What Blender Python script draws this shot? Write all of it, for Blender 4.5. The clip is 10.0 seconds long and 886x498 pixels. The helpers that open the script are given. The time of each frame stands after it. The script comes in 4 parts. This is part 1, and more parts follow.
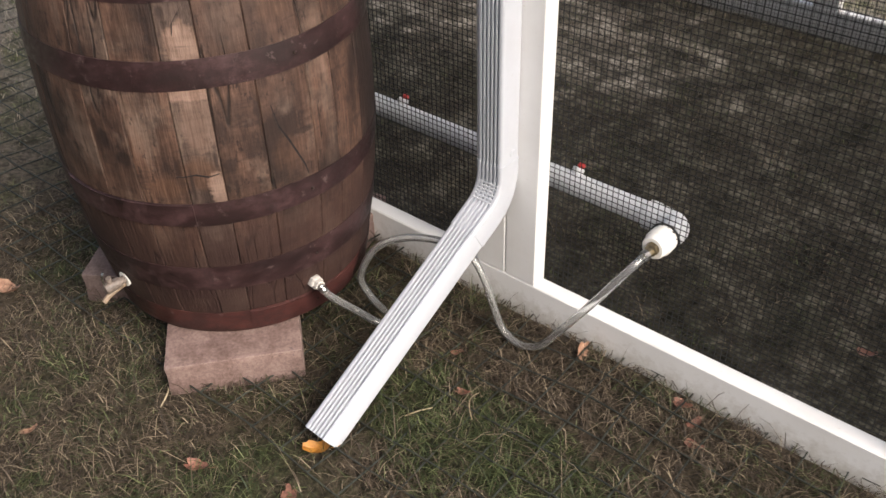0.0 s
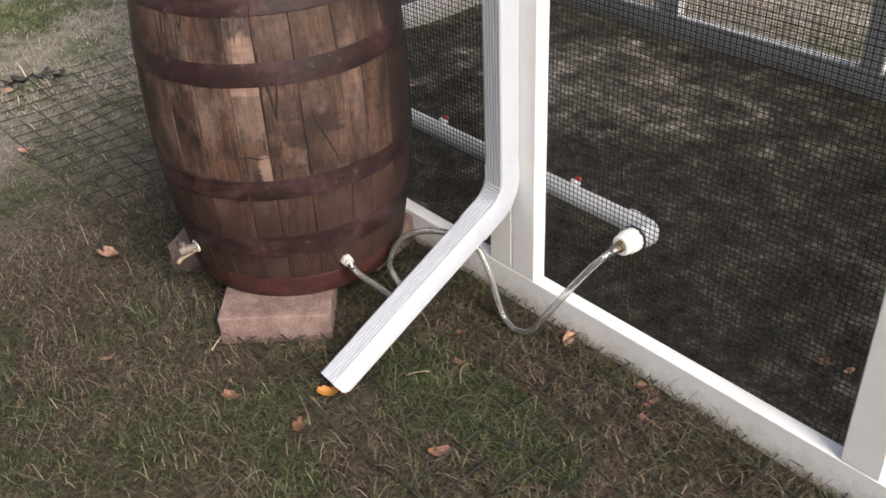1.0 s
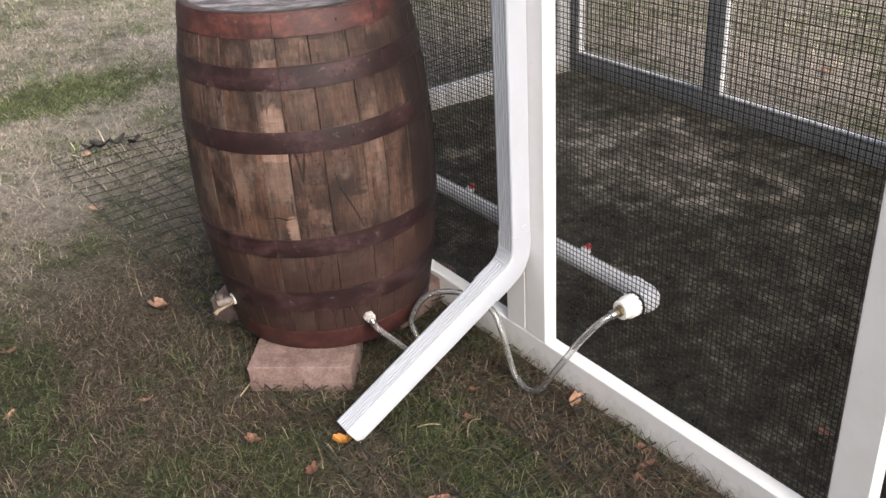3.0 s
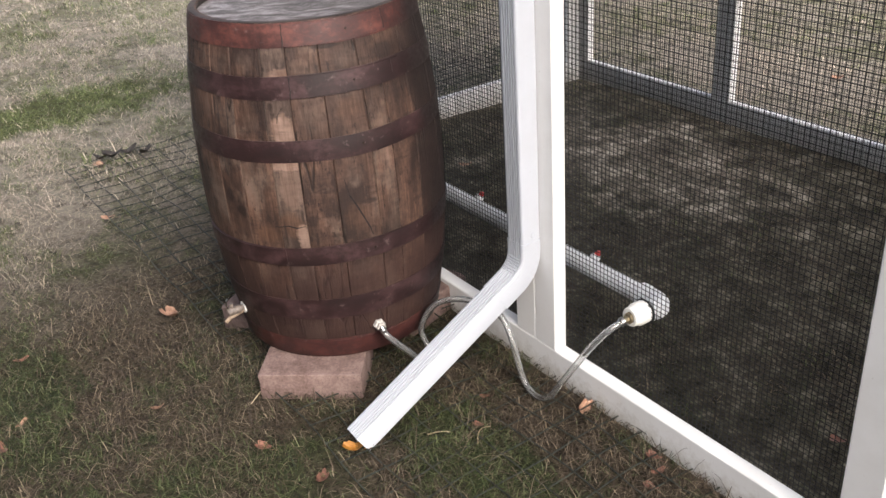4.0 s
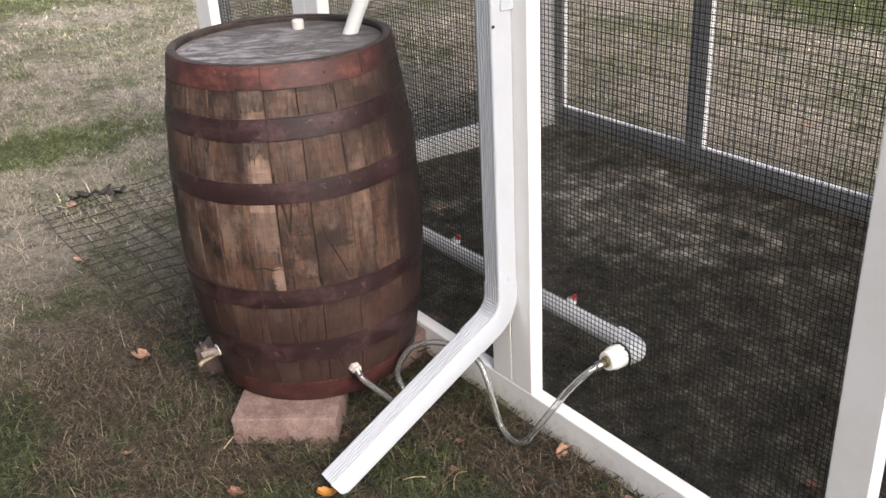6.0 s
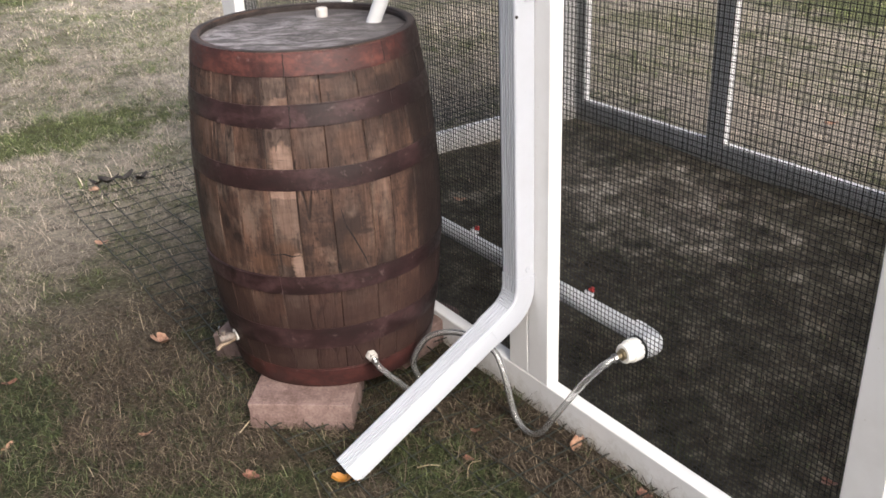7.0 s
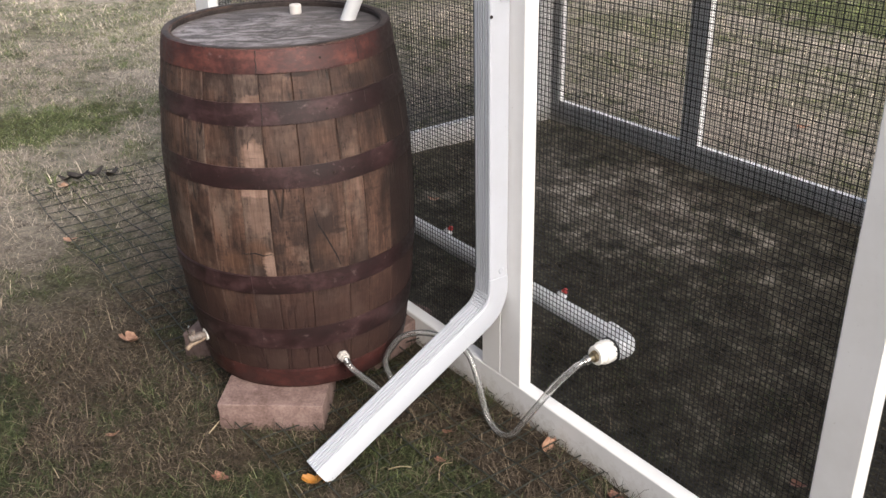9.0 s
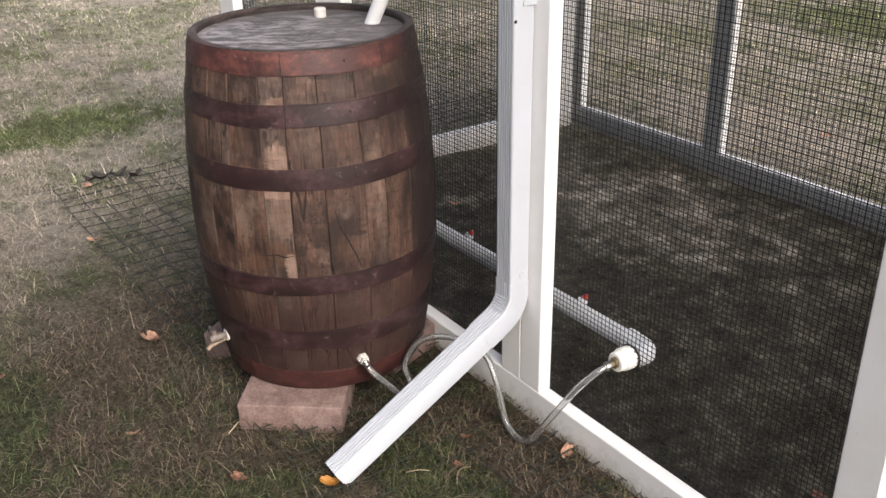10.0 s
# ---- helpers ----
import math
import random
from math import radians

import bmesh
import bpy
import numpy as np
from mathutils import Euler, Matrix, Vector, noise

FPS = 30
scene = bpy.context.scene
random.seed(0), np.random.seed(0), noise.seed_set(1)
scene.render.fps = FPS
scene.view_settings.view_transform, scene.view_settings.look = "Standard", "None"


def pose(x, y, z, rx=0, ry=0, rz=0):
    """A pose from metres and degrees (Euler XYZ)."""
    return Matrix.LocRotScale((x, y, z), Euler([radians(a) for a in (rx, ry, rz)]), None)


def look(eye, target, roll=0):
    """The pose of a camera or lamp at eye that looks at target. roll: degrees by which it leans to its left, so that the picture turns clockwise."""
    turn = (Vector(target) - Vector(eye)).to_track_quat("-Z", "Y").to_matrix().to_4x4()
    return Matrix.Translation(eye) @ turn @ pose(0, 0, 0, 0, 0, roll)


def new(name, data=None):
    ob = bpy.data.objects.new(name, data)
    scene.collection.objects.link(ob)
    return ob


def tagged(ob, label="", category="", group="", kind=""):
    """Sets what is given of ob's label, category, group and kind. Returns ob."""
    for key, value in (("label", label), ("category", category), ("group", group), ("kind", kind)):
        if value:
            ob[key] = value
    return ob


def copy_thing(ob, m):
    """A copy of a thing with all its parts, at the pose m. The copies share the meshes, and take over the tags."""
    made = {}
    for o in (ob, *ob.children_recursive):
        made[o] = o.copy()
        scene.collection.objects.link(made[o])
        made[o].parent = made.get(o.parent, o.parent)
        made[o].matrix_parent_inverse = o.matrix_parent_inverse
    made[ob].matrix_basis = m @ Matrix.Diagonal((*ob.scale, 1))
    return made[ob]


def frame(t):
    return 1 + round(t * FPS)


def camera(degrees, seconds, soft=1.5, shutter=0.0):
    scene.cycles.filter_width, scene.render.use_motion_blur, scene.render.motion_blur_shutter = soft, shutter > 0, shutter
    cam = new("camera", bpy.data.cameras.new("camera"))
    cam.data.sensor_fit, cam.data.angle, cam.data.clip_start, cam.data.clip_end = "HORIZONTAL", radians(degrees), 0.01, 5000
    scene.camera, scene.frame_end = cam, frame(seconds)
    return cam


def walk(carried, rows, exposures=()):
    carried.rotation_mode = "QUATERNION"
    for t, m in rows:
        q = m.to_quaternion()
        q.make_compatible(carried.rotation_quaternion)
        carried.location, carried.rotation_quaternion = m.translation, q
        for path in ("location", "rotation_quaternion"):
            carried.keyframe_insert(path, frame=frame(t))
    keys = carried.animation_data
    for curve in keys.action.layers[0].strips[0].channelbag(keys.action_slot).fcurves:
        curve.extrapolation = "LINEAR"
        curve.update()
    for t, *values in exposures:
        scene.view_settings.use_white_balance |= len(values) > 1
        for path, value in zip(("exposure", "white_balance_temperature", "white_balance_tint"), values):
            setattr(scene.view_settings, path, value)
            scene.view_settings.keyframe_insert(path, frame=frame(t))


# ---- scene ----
cam = camera(50.7, 10.0, shutter=0.3)
PATH = [
    (0, (0.888, -1.378, 1.446), (-0.146, -0.182, 0.222), -1.7),
    (0.2, (0.977, -1.432, 1.469), (-0.104, -0.237, 0.285), -1.4),
    (0.3, (1.031, -1.457, 1.49), (-0.086, -0.28, 0.321), -1.4),
    (0.5, (1.12, -1.524, 1.495), (-0.016, -0.304, 0.389), -0.5),
    (0.7, (1.225, -1.519, 1.513), (-0.002, -0.353, 0.448), -2.6),
    (0.9, (1.336, -1.472, 1.512), (0.04, -0.401, 0.428), -3.4),
    (1, (1.369, -1.459, 1.505), (0.076, -0.402, 0.404), -2.9),
    (1.2, (1.434, -1.412, 1.506), (0.108, -0.384, 0.416), -2.5),
    (1.5, (1.507, -1.372, 1.516), (0.109, -0.373, 0.494), -3.1),
    (1.7, (1.518, -1.369, 1.524), (0.078, -0.399, 0.53), -3.1),
    (2, (1.535, -1.379, 1.526), (0.064, -0.401, 0.588), -1.9),
    (2.2, (1.545, -1.392, 1.542), (0.105, -0.39, 0.58), -1.5),
    (2.5, (1.567, -1.403, 1.54), (0.126, -0.402, 0.58), -2.7),
    (2.7, (1.574, -1.413, 1.549), (0.127, -0.422, 0.588), -3.4),
    (3.8, (1.592, -1.414, 1.553), (0.119, -0.458, 0.595), -4.3),
    (4, (1.588, -1.416, 1.551), (0.112, -0.452, 0.607), -4.4),
    (4.5, (1.59, -1.419, 1.552), (0.104, -0.455, 0.624), -4.5),
    (5, (1.594, -1.423, 1.554), (0.104, -0.467, 0.623), -5.5),
    (5.2, (1.594, -1.423, 1.551), (0.116, -0.449, 0.62), -5.7),
    (5.5, (1.589, -1.421, 1.55), (0.128, -0.412, 0.629), -4.8),
    (5.7, (1.584, -1.417, 1.551), (0.124, -0.377, 0.664), -3.8),
    (6.8, (1.589, -1.432, 1.545), (0.081, -0.434, 0.691), -2.4),
    (7, (1.59, -1.428, 1.543), (0.097, -0.426, 0.668), -2.6),
    (7.2, (1.587, -1.426, 1.544), (0.118, -0.417, 0.638), -2.7),
    (7.5, (1.582, -1.413, 1.54), (0.133, -0.393, 0.612), -3.1),
    (7.7, (1.579, -1.407, 1.54), (0.138, -0.372, 0.615), -2.7),
    (8, (1.58, -1.413, 1.541), (0.141, -0.362, 0.634), -1.9),
    (8.5, (1.581, -1.417, 1.541), (0.129, -0.365, 0.656), -1.5),
    (9, (1.581, -1.417, 1.54), (0.12, -0.371, 0.661), -1.4),
    (9.5, (1.581, -1.417, 1.541), (0.103, -0.391, 0.666), -1.4),
    (10, (1.58, -1.423, 1.539), (0.092, -0.407, 0.67), -1.2),
]
# the camera's white balance cools a little after the first second, and it darkens a little towards the end
EXPOSURE = 0.93
walk(cam, [(t, look(eye, target, roll)) for t, eye, target, roll in PATH], ((0, EXPOSURE, 6600, 11), (1.6, EXPOSURE, 6350, 11), (7.5, EXPOSURE, 6380, 11), (8.8, EXPOSURE - 0.12, 6380, 11), (10, EXPOSURE - 0.07, 6400, 11)))

# ---------------------------------------------------------------- light
SUN_EL, SUN_AZ = radians(38), radians(-6)      # azimuth from +x towards +y
world = bpy.data.worlds.new("world")
scene.world = world
world.use_nodes = True
wt = world.node_tree
sky = wt.nodes.new("ShaderNodeTexSky")
sky.sky_type, sky.sun_disc = "NISHITA", False
sky.sun_elevation, sky.sun_rotation = SUN_EL, radians(90) - SUN_AZ
sky.air_density, sky.dust_density, sky.ozone_density = 1.0, 7.0, 1.0
haze = wt.nodes.new("ShaderNodeHueSaturation")
haze.inputs["Saturation"].default_value = 0.72
wt.links.new(sky.outputs[0], haze.inputs["Color"])
wt.links.new(haze.outputs[0], wt.nodes["Background"].inputs["Color"])
wt.nodes["Background"].inputs["Strength"].default_value = 0.15
sun_dir = Vector((math.cos(SUN_EL) * math.cos(SUN_AZ), math.cos(SUN_EL) * math.sin(SUN_AZ), math.sin(SUN_EL)))
sun = new("sun", bpy.data.lights.new("sun", "SUN"))
sun.data.energy, sun.data.angle, sun.data.color = 2.1, radians(42), (1.0, 0.98, 0.955)
sun.matrix_world = look(sun_dir * 20, (0, 0, 0))


# ---------------------------------------------------------------- materials
def material(name):
    m = bpy.data.materials.new(name)
    m.use_nodes = True
    return m, m.node_tree, m.node_tree.nodes["Principled BSDF"]


def node(tree, kind, links=None, operation="", blend_type=""):
    n = tree.nodes.new(kind)
    if operation:
        n.operation = operation
    if blend_type:
        n.blend_type = blend_type
    for key, value in (links or {}).items():
        if isinstance(value, bpy.types.NodeSocket):
            tree.links.new(value, n.inputs[key])
        else:
            if n.inputs[key].type == "RGBA" and len(value) == 3:
                value = (*value, 1.0)
            n.inputs[key].default_value = value
    return n


def noise_tex(tree, coord, scale, detail=4.0, rough=0.55, stretch=(1, 1, 1)):
    mp = node(tree, "ShaderNodeMapping", {"Vector": coord, "Scale": stretch})
    return node(tree, "ShaderNodeTexNoise", {"Vector": mp.outputs[0], "Scale": scale, "Detail": detail, "Roughness": rough}).outputs["Fac"]


def ramp(tree, fac, stops):
    r = node(tree, "ShaderNodeValToRGB", {"Fac": fac})
    e = r.color_ramp.elements
    while len(e) < len(stops):
        e.new(0.5)
    for el, (pos, col) in zip(e, stops):
        el.position = pos
        el.color = (*col, 1.0) if len(col) == 3 else col
    return r.outputs["Color"]


def mix(tree, fac, a, b, blend="MIX"):
    n = node(tree, "ShaderNodeMixRGB", {"Fac": fac, "Color1": a, "Color2": b}, blend_type=blend)
    return n.outputs["Color"]


def grey(v):
    return (v, v, v)


def bump(tree, bsdf, height, strength, distance):
    b = node(tree, "ShaderNodeBump", {"Height": height, "Strength": strength, "Distance": distance})
    tree.links.new(b.outputs["Normal"], bsdf.inputs["Normal"])


def coords(tree, kind="Object"):
    return node(tree, "ShaderNodeTexCoord").outputs[kind]


def position(tree):
    return node(tree, "ShaderNodeNewGeometry").outputs["Position"]


def blotchy(name, a, b, scale, rough=0.6, metal=0.0, bump_size=0.0, fine=120.0, stretch=(1, 1, 1), vary=0.0, grit=0.4):
    """Two colours mixed at a coarse and a fine scale, with fine relief."""
    m, t, p = material(name)
    co = position(t)
    big = noise_tex(t, co, scale, 4, 0.6, stretch)
    small = noise_tex(t, co, fine, 3, 0.6, stretch)
    fac = mix(t, grit, big, small)
    col = ramp(t, fac, ((0.40, a), (0.60, b)))
    if vary:
        rnd = node(t, "ShaderNodeObjectInfo").outputs["Random"]
        col = mix(t, 1.0, col, ramp(t, rnd, ((0.0, grey(1 - vary)), (1.0, grey(1.0)))), "MULTIPLY")
    t.links.new(col, p.inputs["Base Color"])
    p.inputs["Roughness"].default_value, p.inputs["Metallic"].default_value = rough, metal
    if bump_size:
        bump(t, p, small, 0.6, bump_size)
    return m


def dark_flank(tree, co, start, amount):
    """How much black lies on the barrel past a bearing (radians), in ragged runs down the staves."""
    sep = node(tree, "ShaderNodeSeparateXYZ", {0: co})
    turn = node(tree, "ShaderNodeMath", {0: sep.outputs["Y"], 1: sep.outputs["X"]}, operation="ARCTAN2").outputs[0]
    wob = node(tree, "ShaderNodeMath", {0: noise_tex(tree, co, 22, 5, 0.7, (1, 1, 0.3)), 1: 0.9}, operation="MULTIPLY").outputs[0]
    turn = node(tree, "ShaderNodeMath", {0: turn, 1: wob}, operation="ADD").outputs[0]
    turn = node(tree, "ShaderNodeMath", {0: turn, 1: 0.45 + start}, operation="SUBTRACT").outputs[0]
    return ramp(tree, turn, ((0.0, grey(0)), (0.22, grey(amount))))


def blots(tree, co, fray, col, paint, spots, soft=0.2):
    """Patches of another colour on the staves, each at a bearing (degrees) and height with its half-sizes and strength, frayed at the edge."""
    sep = node(tree, "ShaderNodeSeparateXYZ", {0: co})
    turn = node(tree, "ShaderNodeMath", {0: sep.outputs["Y"], 1: sep.outputs["X"]}, operation="ARCTAN2").outputs[0]
    turn = node(tree, "ShaderNodeMath", {0: turn, 1: 180 / math.pi}, operation="MULTIPLY").outputs[0]
    plan = node(tree, "ShaderNodeCombineXYZ", {"X": turn, "Y": sep.outputs["Z"]}).outputs[0]
    for deg, z, wide, tall, amount in spots:
        d = node(tree, "ShaderNodeVectorMath", {0: plan, 1: (-deg, -z, 0)}, operation="ADD").outputs[0]
        d = node(tree, "ShaderNodeVectorMath", {0: d, 1: (1 / wide, 1 / tall, 0)}, operation="MULTIPLY").outputs[0]
        d = node(tree, "ShaderNodeVectorMath", {0: d}, operation="LENGTH").outputs["Value"]
        d = node(tree, "ShaderNodeMath", {0: d, 1: fray}, operation="ADD").outputs[0]
        d = node(tree, "ShaderNodeMath", {0: d, 1: 0.5}, operation="MULTIPLY").outputs[0]
        col = mix(tree, ramp(tree, d, ((0.58, grey(amount)), (0.58 + soft, grey(0)))), col, paint)
    return col


# bearing, height, half width in degrees, half height, strength
BLEACHED = ((-71, 0.84, 9, 0.035, 0.5), (-57, 0.845, 5, 0.03, 0.4), (-70, 0.715, 9, 0.05, 0.45), (-56, 0.70, 5, 0.03, 0.35), (-27, 0.69, 6, 0.03, 0.3), (-59, 0.30, 8, 0.03, 0.35), (-15, 0.28, 7, 0.03, 0.35), (-81.5, 0.845, 2.2, 0.03, 0.6), (-81.5, 0.72, 2.2, 0.05, 0.6), (-84, 0.53, 3, 0.07, 0.6), (2.5, 0.50, 3.2, 0.12, 0.55), (3, 0.40, 5, 0.05, 0.4), (-43, 0.29, 4, 0.03, 0.55), (-31, 0.265, 8, 0.03, 0.35),
            (-54, 0.10, 6, 0.018, 0.6), (-24, 0.106, 4, 0.015, 0.45), (-2, 0.257, 6, 0.03, 0.4), (-53, 0.56, 6, 0.035, 0.3), (-14, 0.55, 6, 0.04, 0.3), (-30, 0.83, 6, 0.025, 0.4), (-12, 0.84, 6, 0.03, 0.3), (-31, 0.715, 5, 0.035, 0.35))
WARM = ((-55, 0.405, 8, 0.035, 0.65), (-43, 0.432, 8, 0.045, 0.65), (-12, 0.72, 8, 0.035, 0.4), (-57, 0.72, 6, 0.04, 0.25), (-15, 0.44, 7, 0.05, 0.35))
SOOTY = ((-73, 0.50, 3.6, 0.03, 0.75), (-67, 0.462, 3.6, 0.024, 0.8), (-34, 0.444, 3.5, 0.022, 0.7), (-25, 0.465, 6, 0.028, 0.4), (-30, 0.55, 3, 0.04, 0.35), (-8.6, 0.474, 5, 0.010, 0.7), (-17.7, 0.872, 9, 0.008, 0.85),
         (9, 0.835, 9, 0.03, 0.75), (16, 0.50, 3, 0.09, 0.6), (12, 0.73, 3, 0.04, 0.6), (-46, 0.74, 1.6, 0.016, 0.8), (-20, 0.23, 10, 0.012, 0.6), (-40, 0.225, 5, 0.012, 0.7), (6, 0.15, 12, 0.04, 0.5), (-38, 0.46, 0.8, 0.03, 0.8), (-46.5, 0.41, 0.7, 0.045, 0.8))
SPLIT_PALE = ((-42, 0.594, 16, 0.020, 0.9), (-40.5, 0.535, 9.0, 0.09, 0.38), (-38.2, 0.395, 5.0, 0.07, 0.7), (-40.5, 0.685, 10, 0.062, 0.75), (-40.5, 0.810, 10.0, 0.032, 0.75))


def stave_material(name, dark, mid, light, stain, pale=()):
    """Weathered oak: grain and fibre along the stave, dark clouds, cross stains, long drying cracks, a darker, redder
    foot; pale: colours of bare split patches.
    """
    m, t, p = material(name)
    co = coords(t)
    rnd = node(t, "ShaderNodeObjectInfo").outputs["Random"]
    lift = node(t, "ShaderNodeCombineXYZ", {"Z": node(t, "ShaderNodeMath", {0: rnd, 1: 7.0}, operation="MULTIPLY").outputs[0]}).outputs[0]
    shift = node(t, "ShaderNodeVectorMath", {0: co, 1: lift}, operation="ADD").outputs[0]
    sep = node(t, "ShaderNodeSeparateXYZ", {0: co})
    grain = noise_tex(t, shift, 42, 6, 0.7, (1, 1, 0.09))
    fibre = noise_tex(t, shift, 170, 3, 0.65, (1, 1, 0.06))
    cloud = noise_tex(t, shift, 8, 6, 0.7, (1, 1, 0.6))
    cross = noise_tex(t, shift, 24, 4, 0.65, (0.5, 0.5, 2.4))
    streak = noise_tex(t, shift, 30, 5, 0.7, (1, 1, 0.22))
    col = ramp(t, mix(t, 0.5, grain, noise_tex(t, shift, 17, 5, 0.65, (1, 1, 0.5))), ((0.34, dark), (0.5, mid), (0.66, light)))
    col = mix(t, 0.45, col, ramp(t, fibre, ((0.3, dark), (0.7, light))))
    tone = ramp(t, rnd, ((0.0, (0.82, 0.79, 0.79)), (0.5, (0.97, 0.94, 0.92)), (1.0, (1.14, 1.09, 1.05))))
    col = mix(t, 1.0, col, tone, "MULTIPLY")
    fray = node(t, "ShaderNodeMath", {0: mix(t, 0.4, noise_tex(t, co, 26, 5, 0.7, (1, 1, 0.45)), noise_tex(t, co, 70, 3, 0.6, (0.6, 0.6, 1.4))), 1: 1.3}, operation="MULTIPLY").outputs[0]
    col = mix(t, ramp(t, cloud, ((0.45, grey(0)), (0.60, grey(0.85)))), col, stain)
    col = mix(t, ramp(t, cross, ((0.55, grey(0)), (0.68, grey(0.6)))), col, stain)
    col = mix(t, ramp(t, streak, ((0.63, grey(0)), (0.70, grey(0.65)))), col, stain)
    bleach = noise_tex(t, shift, 5, 5, 0.7, (1, 1, 0.8))
    col = mix(t, ramp(t, bleach, ((0.54, grey(0)), (0.66, grey(0.55)))), col, (0.25, 0.185, 0.142, 1))
    speck = noise_tex(t, shift, 75, 4, 0.7, (1, 1, 0.5))
    col = mix(t, ramp(t, speck, ((0.57, grey(0)), (0.66, grey(0.8)))), col, stain)
    wash = noise_tex(t, co, 3.2, 4, 0.6)
    col = mix(t, ramp(t, wash, ((0.46, grey(0)), (0.62, grey(0.7)))), col, mix(t, 0.75, col, stain))
    col = blots(t, co, fray, col, mix(t, 0.6, ramp(t, fibre, ((0.3, (0.135, 0.092, 0.068)), (0.7, (0.30, 0.222, 0.175)))), col), BLEACHED)
    col = blots(t, co, fray, col, ramp(t, fibre, ((0.3, (0.070, 0.034, 0.020)), (0.7, (0.165, 0.092, 0.056)))), WARM)
    if pale:
        bare = mix(t, 0.4, ramp(t, grain, ((0.35, pale[0]), (0.65, pale[1]))), ramp(t, cloud, ((0.35, pale[0]), (0.6, pale[1]))))
        col = blots(t, co, fray, col, bare, SPLIT_PALE, 0.10)
    col = blots(t, co, fray, col, stain, SOOTY)
    col = mix(t, dark_flank(t, co, 0.26, 0.7), col, stain)
    col = mix(t, dark_flank(t, co, 0.46, 0.85), col, stain)
    check = noise_tex(t, shift, 60, 4, 0.7, (0.22, 0.22, 2.2))
    col = mix(t, ramp(t, check, ((0.63, grey(0)), (0.71, grey(0.4)))), col, (0.016, 0.010, 0.009, 1))
    split = ramp(t, noise_tex(t, shift, 11, 3, 0.55, (1, 1, 0.03)), ((0.488, grey(0)), (0.498, grey(1)), (0.508, grey(0))))
    gate = ramp(t, noise_tex(t, shift, 6, 2, 0.5), ((0.50, grey(0)), (0.56, grey(1))))
    split = mix(t, 1.0, split, gate, "MULTIPLY")
    col = mix(t, split, col, (0.010, 0.007, 0.006, 1))
    mottle = ramp(t, mix(t, 0.5, noise_tex(t, shift, 9, 5, 0.65), cross), ((0.36, (0.44, 0.42, 0.42)), (0.64, (0.82, 0.79, 0.79))))
    col = mix(t, 1.0, col, mottle, "MULTIPLY")
    # darker and redder towards the foot, with a ragged upper edge
    foot_fade = node(t, "ShaderNodeMath", {0: sep.outputs["Z"], 1: node(t, "ShaderNodeMath", {0: noise_tex(t, co, 9, 5, 0.7, (1, 1, 0.4)), 1: 0.52}, operation="MULTIPLY").outputs[0]}, operation="SUBTRACT").outputs[0]
    col = mix(t, ramp(t, foot_fade, ((0.0, grey(0.97)), (0.12, grey(0)))), col, mix(t, 0.75, col, (0.027, 0.012, 0.010, 1)))
    t.links.new(col, p.inputs["Base Color"])
    p.inputs["Roughness"].default_value = 0.66
    p.inputs["Specular IOR Level"].default_value = 0.35
    high = mix(t, 0.5, grain, fibre)
    bump(t, p, mix(t, split, high, (0, 0, 0, 1)), 1.0, 0.004)
    return m


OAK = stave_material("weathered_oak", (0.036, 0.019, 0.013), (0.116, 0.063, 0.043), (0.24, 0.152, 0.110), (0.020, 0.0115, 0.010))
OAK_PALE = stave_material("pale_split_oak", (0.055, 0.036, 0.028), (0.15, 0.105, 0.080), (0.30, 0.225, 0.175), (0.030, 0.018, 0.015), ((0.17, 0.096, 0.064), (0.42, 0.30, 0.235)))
def hoop_material(name, a, b, c, metal, rough):
    """Rusted band: dark and bright rust clouds, scuffs, ragged black past one bearing."""
    m, t, p = material(name)
    co = coords(t)
    big = noise_tex(t, co, 7, 5, 0.65, (1, 1, 1.8))
    small = noise_tex(t, co, 60, 4, 0.7, (1, 1, 1.5))
    col = ramp(t, mix(t, 0.3, big, small), ((0.36, a), (0.50, b), (0.62, c)))
    scuff = noise_tex(t, co, 26, 5, 0.75)
    col = mix(t, ramp(t, scuff, ((0.60, grey(0)), (0.68, grey(0.5)))), col, (0.15, 0.105, 0.10, 1))
    col = mix(t, ramp(t, noise_tex(t, co, 12, 5, 0.7, (1, 1, 0.4)), ((0.55, grey(0)), (0.66, grey(0.7)))), col, a + (1,))
    col = mix(t, dark_flank(t, co, 0.36, 0.85), col, (0.014, 0.009, 0.009, 1))
    t.links.new(col, p.inputs["Base Color"])
    p.inputs["Metallic"].default_value = metal
    t.links.new(ramp(t, small, ((0.3, grey(rough - 0.1)), (0.7, grey(rough + 0.15)))), p.inputs["Roughness"])
    bump(t, p, mix(t, 0.5, small, scuff), 0.7, 0.0012)
    return m


HOOP = hoop_material("dark_rusted_steel", (0.011, 0.0055, 0.0055), (0.024, 0.0105, 0.0108), (0.058, 0.029, 0.030), 0.2, 0.5)
HOOP_RED = hoop_material("red_rusted_steel", (0.019, 0.008, 0.007), (0.048, 0.0165, 0.0145), (0.112, 0.038, 0.029), 0.15, 0.55)
# the lowest hoop has a darker red than the top one
HOOP_FOOT = hoop_material("dark_red_rusted_steel", (0.017, 0.007, 0.0065), (0.034, 0.0112, 0.0102), (0.072, 0.0235, 0.020), 0.1, 0.45)
LAP_EDGE = blotchy("dark_band_end", (0.008, 0.005, 0.005), (0.020, 0.011, 0.010), 60, 0.7)
SPLIT = blotchy("black_drying_split", (0.006, 0.004, 0.004), (0.014, 0.009, 0.008), 60, 0.9)
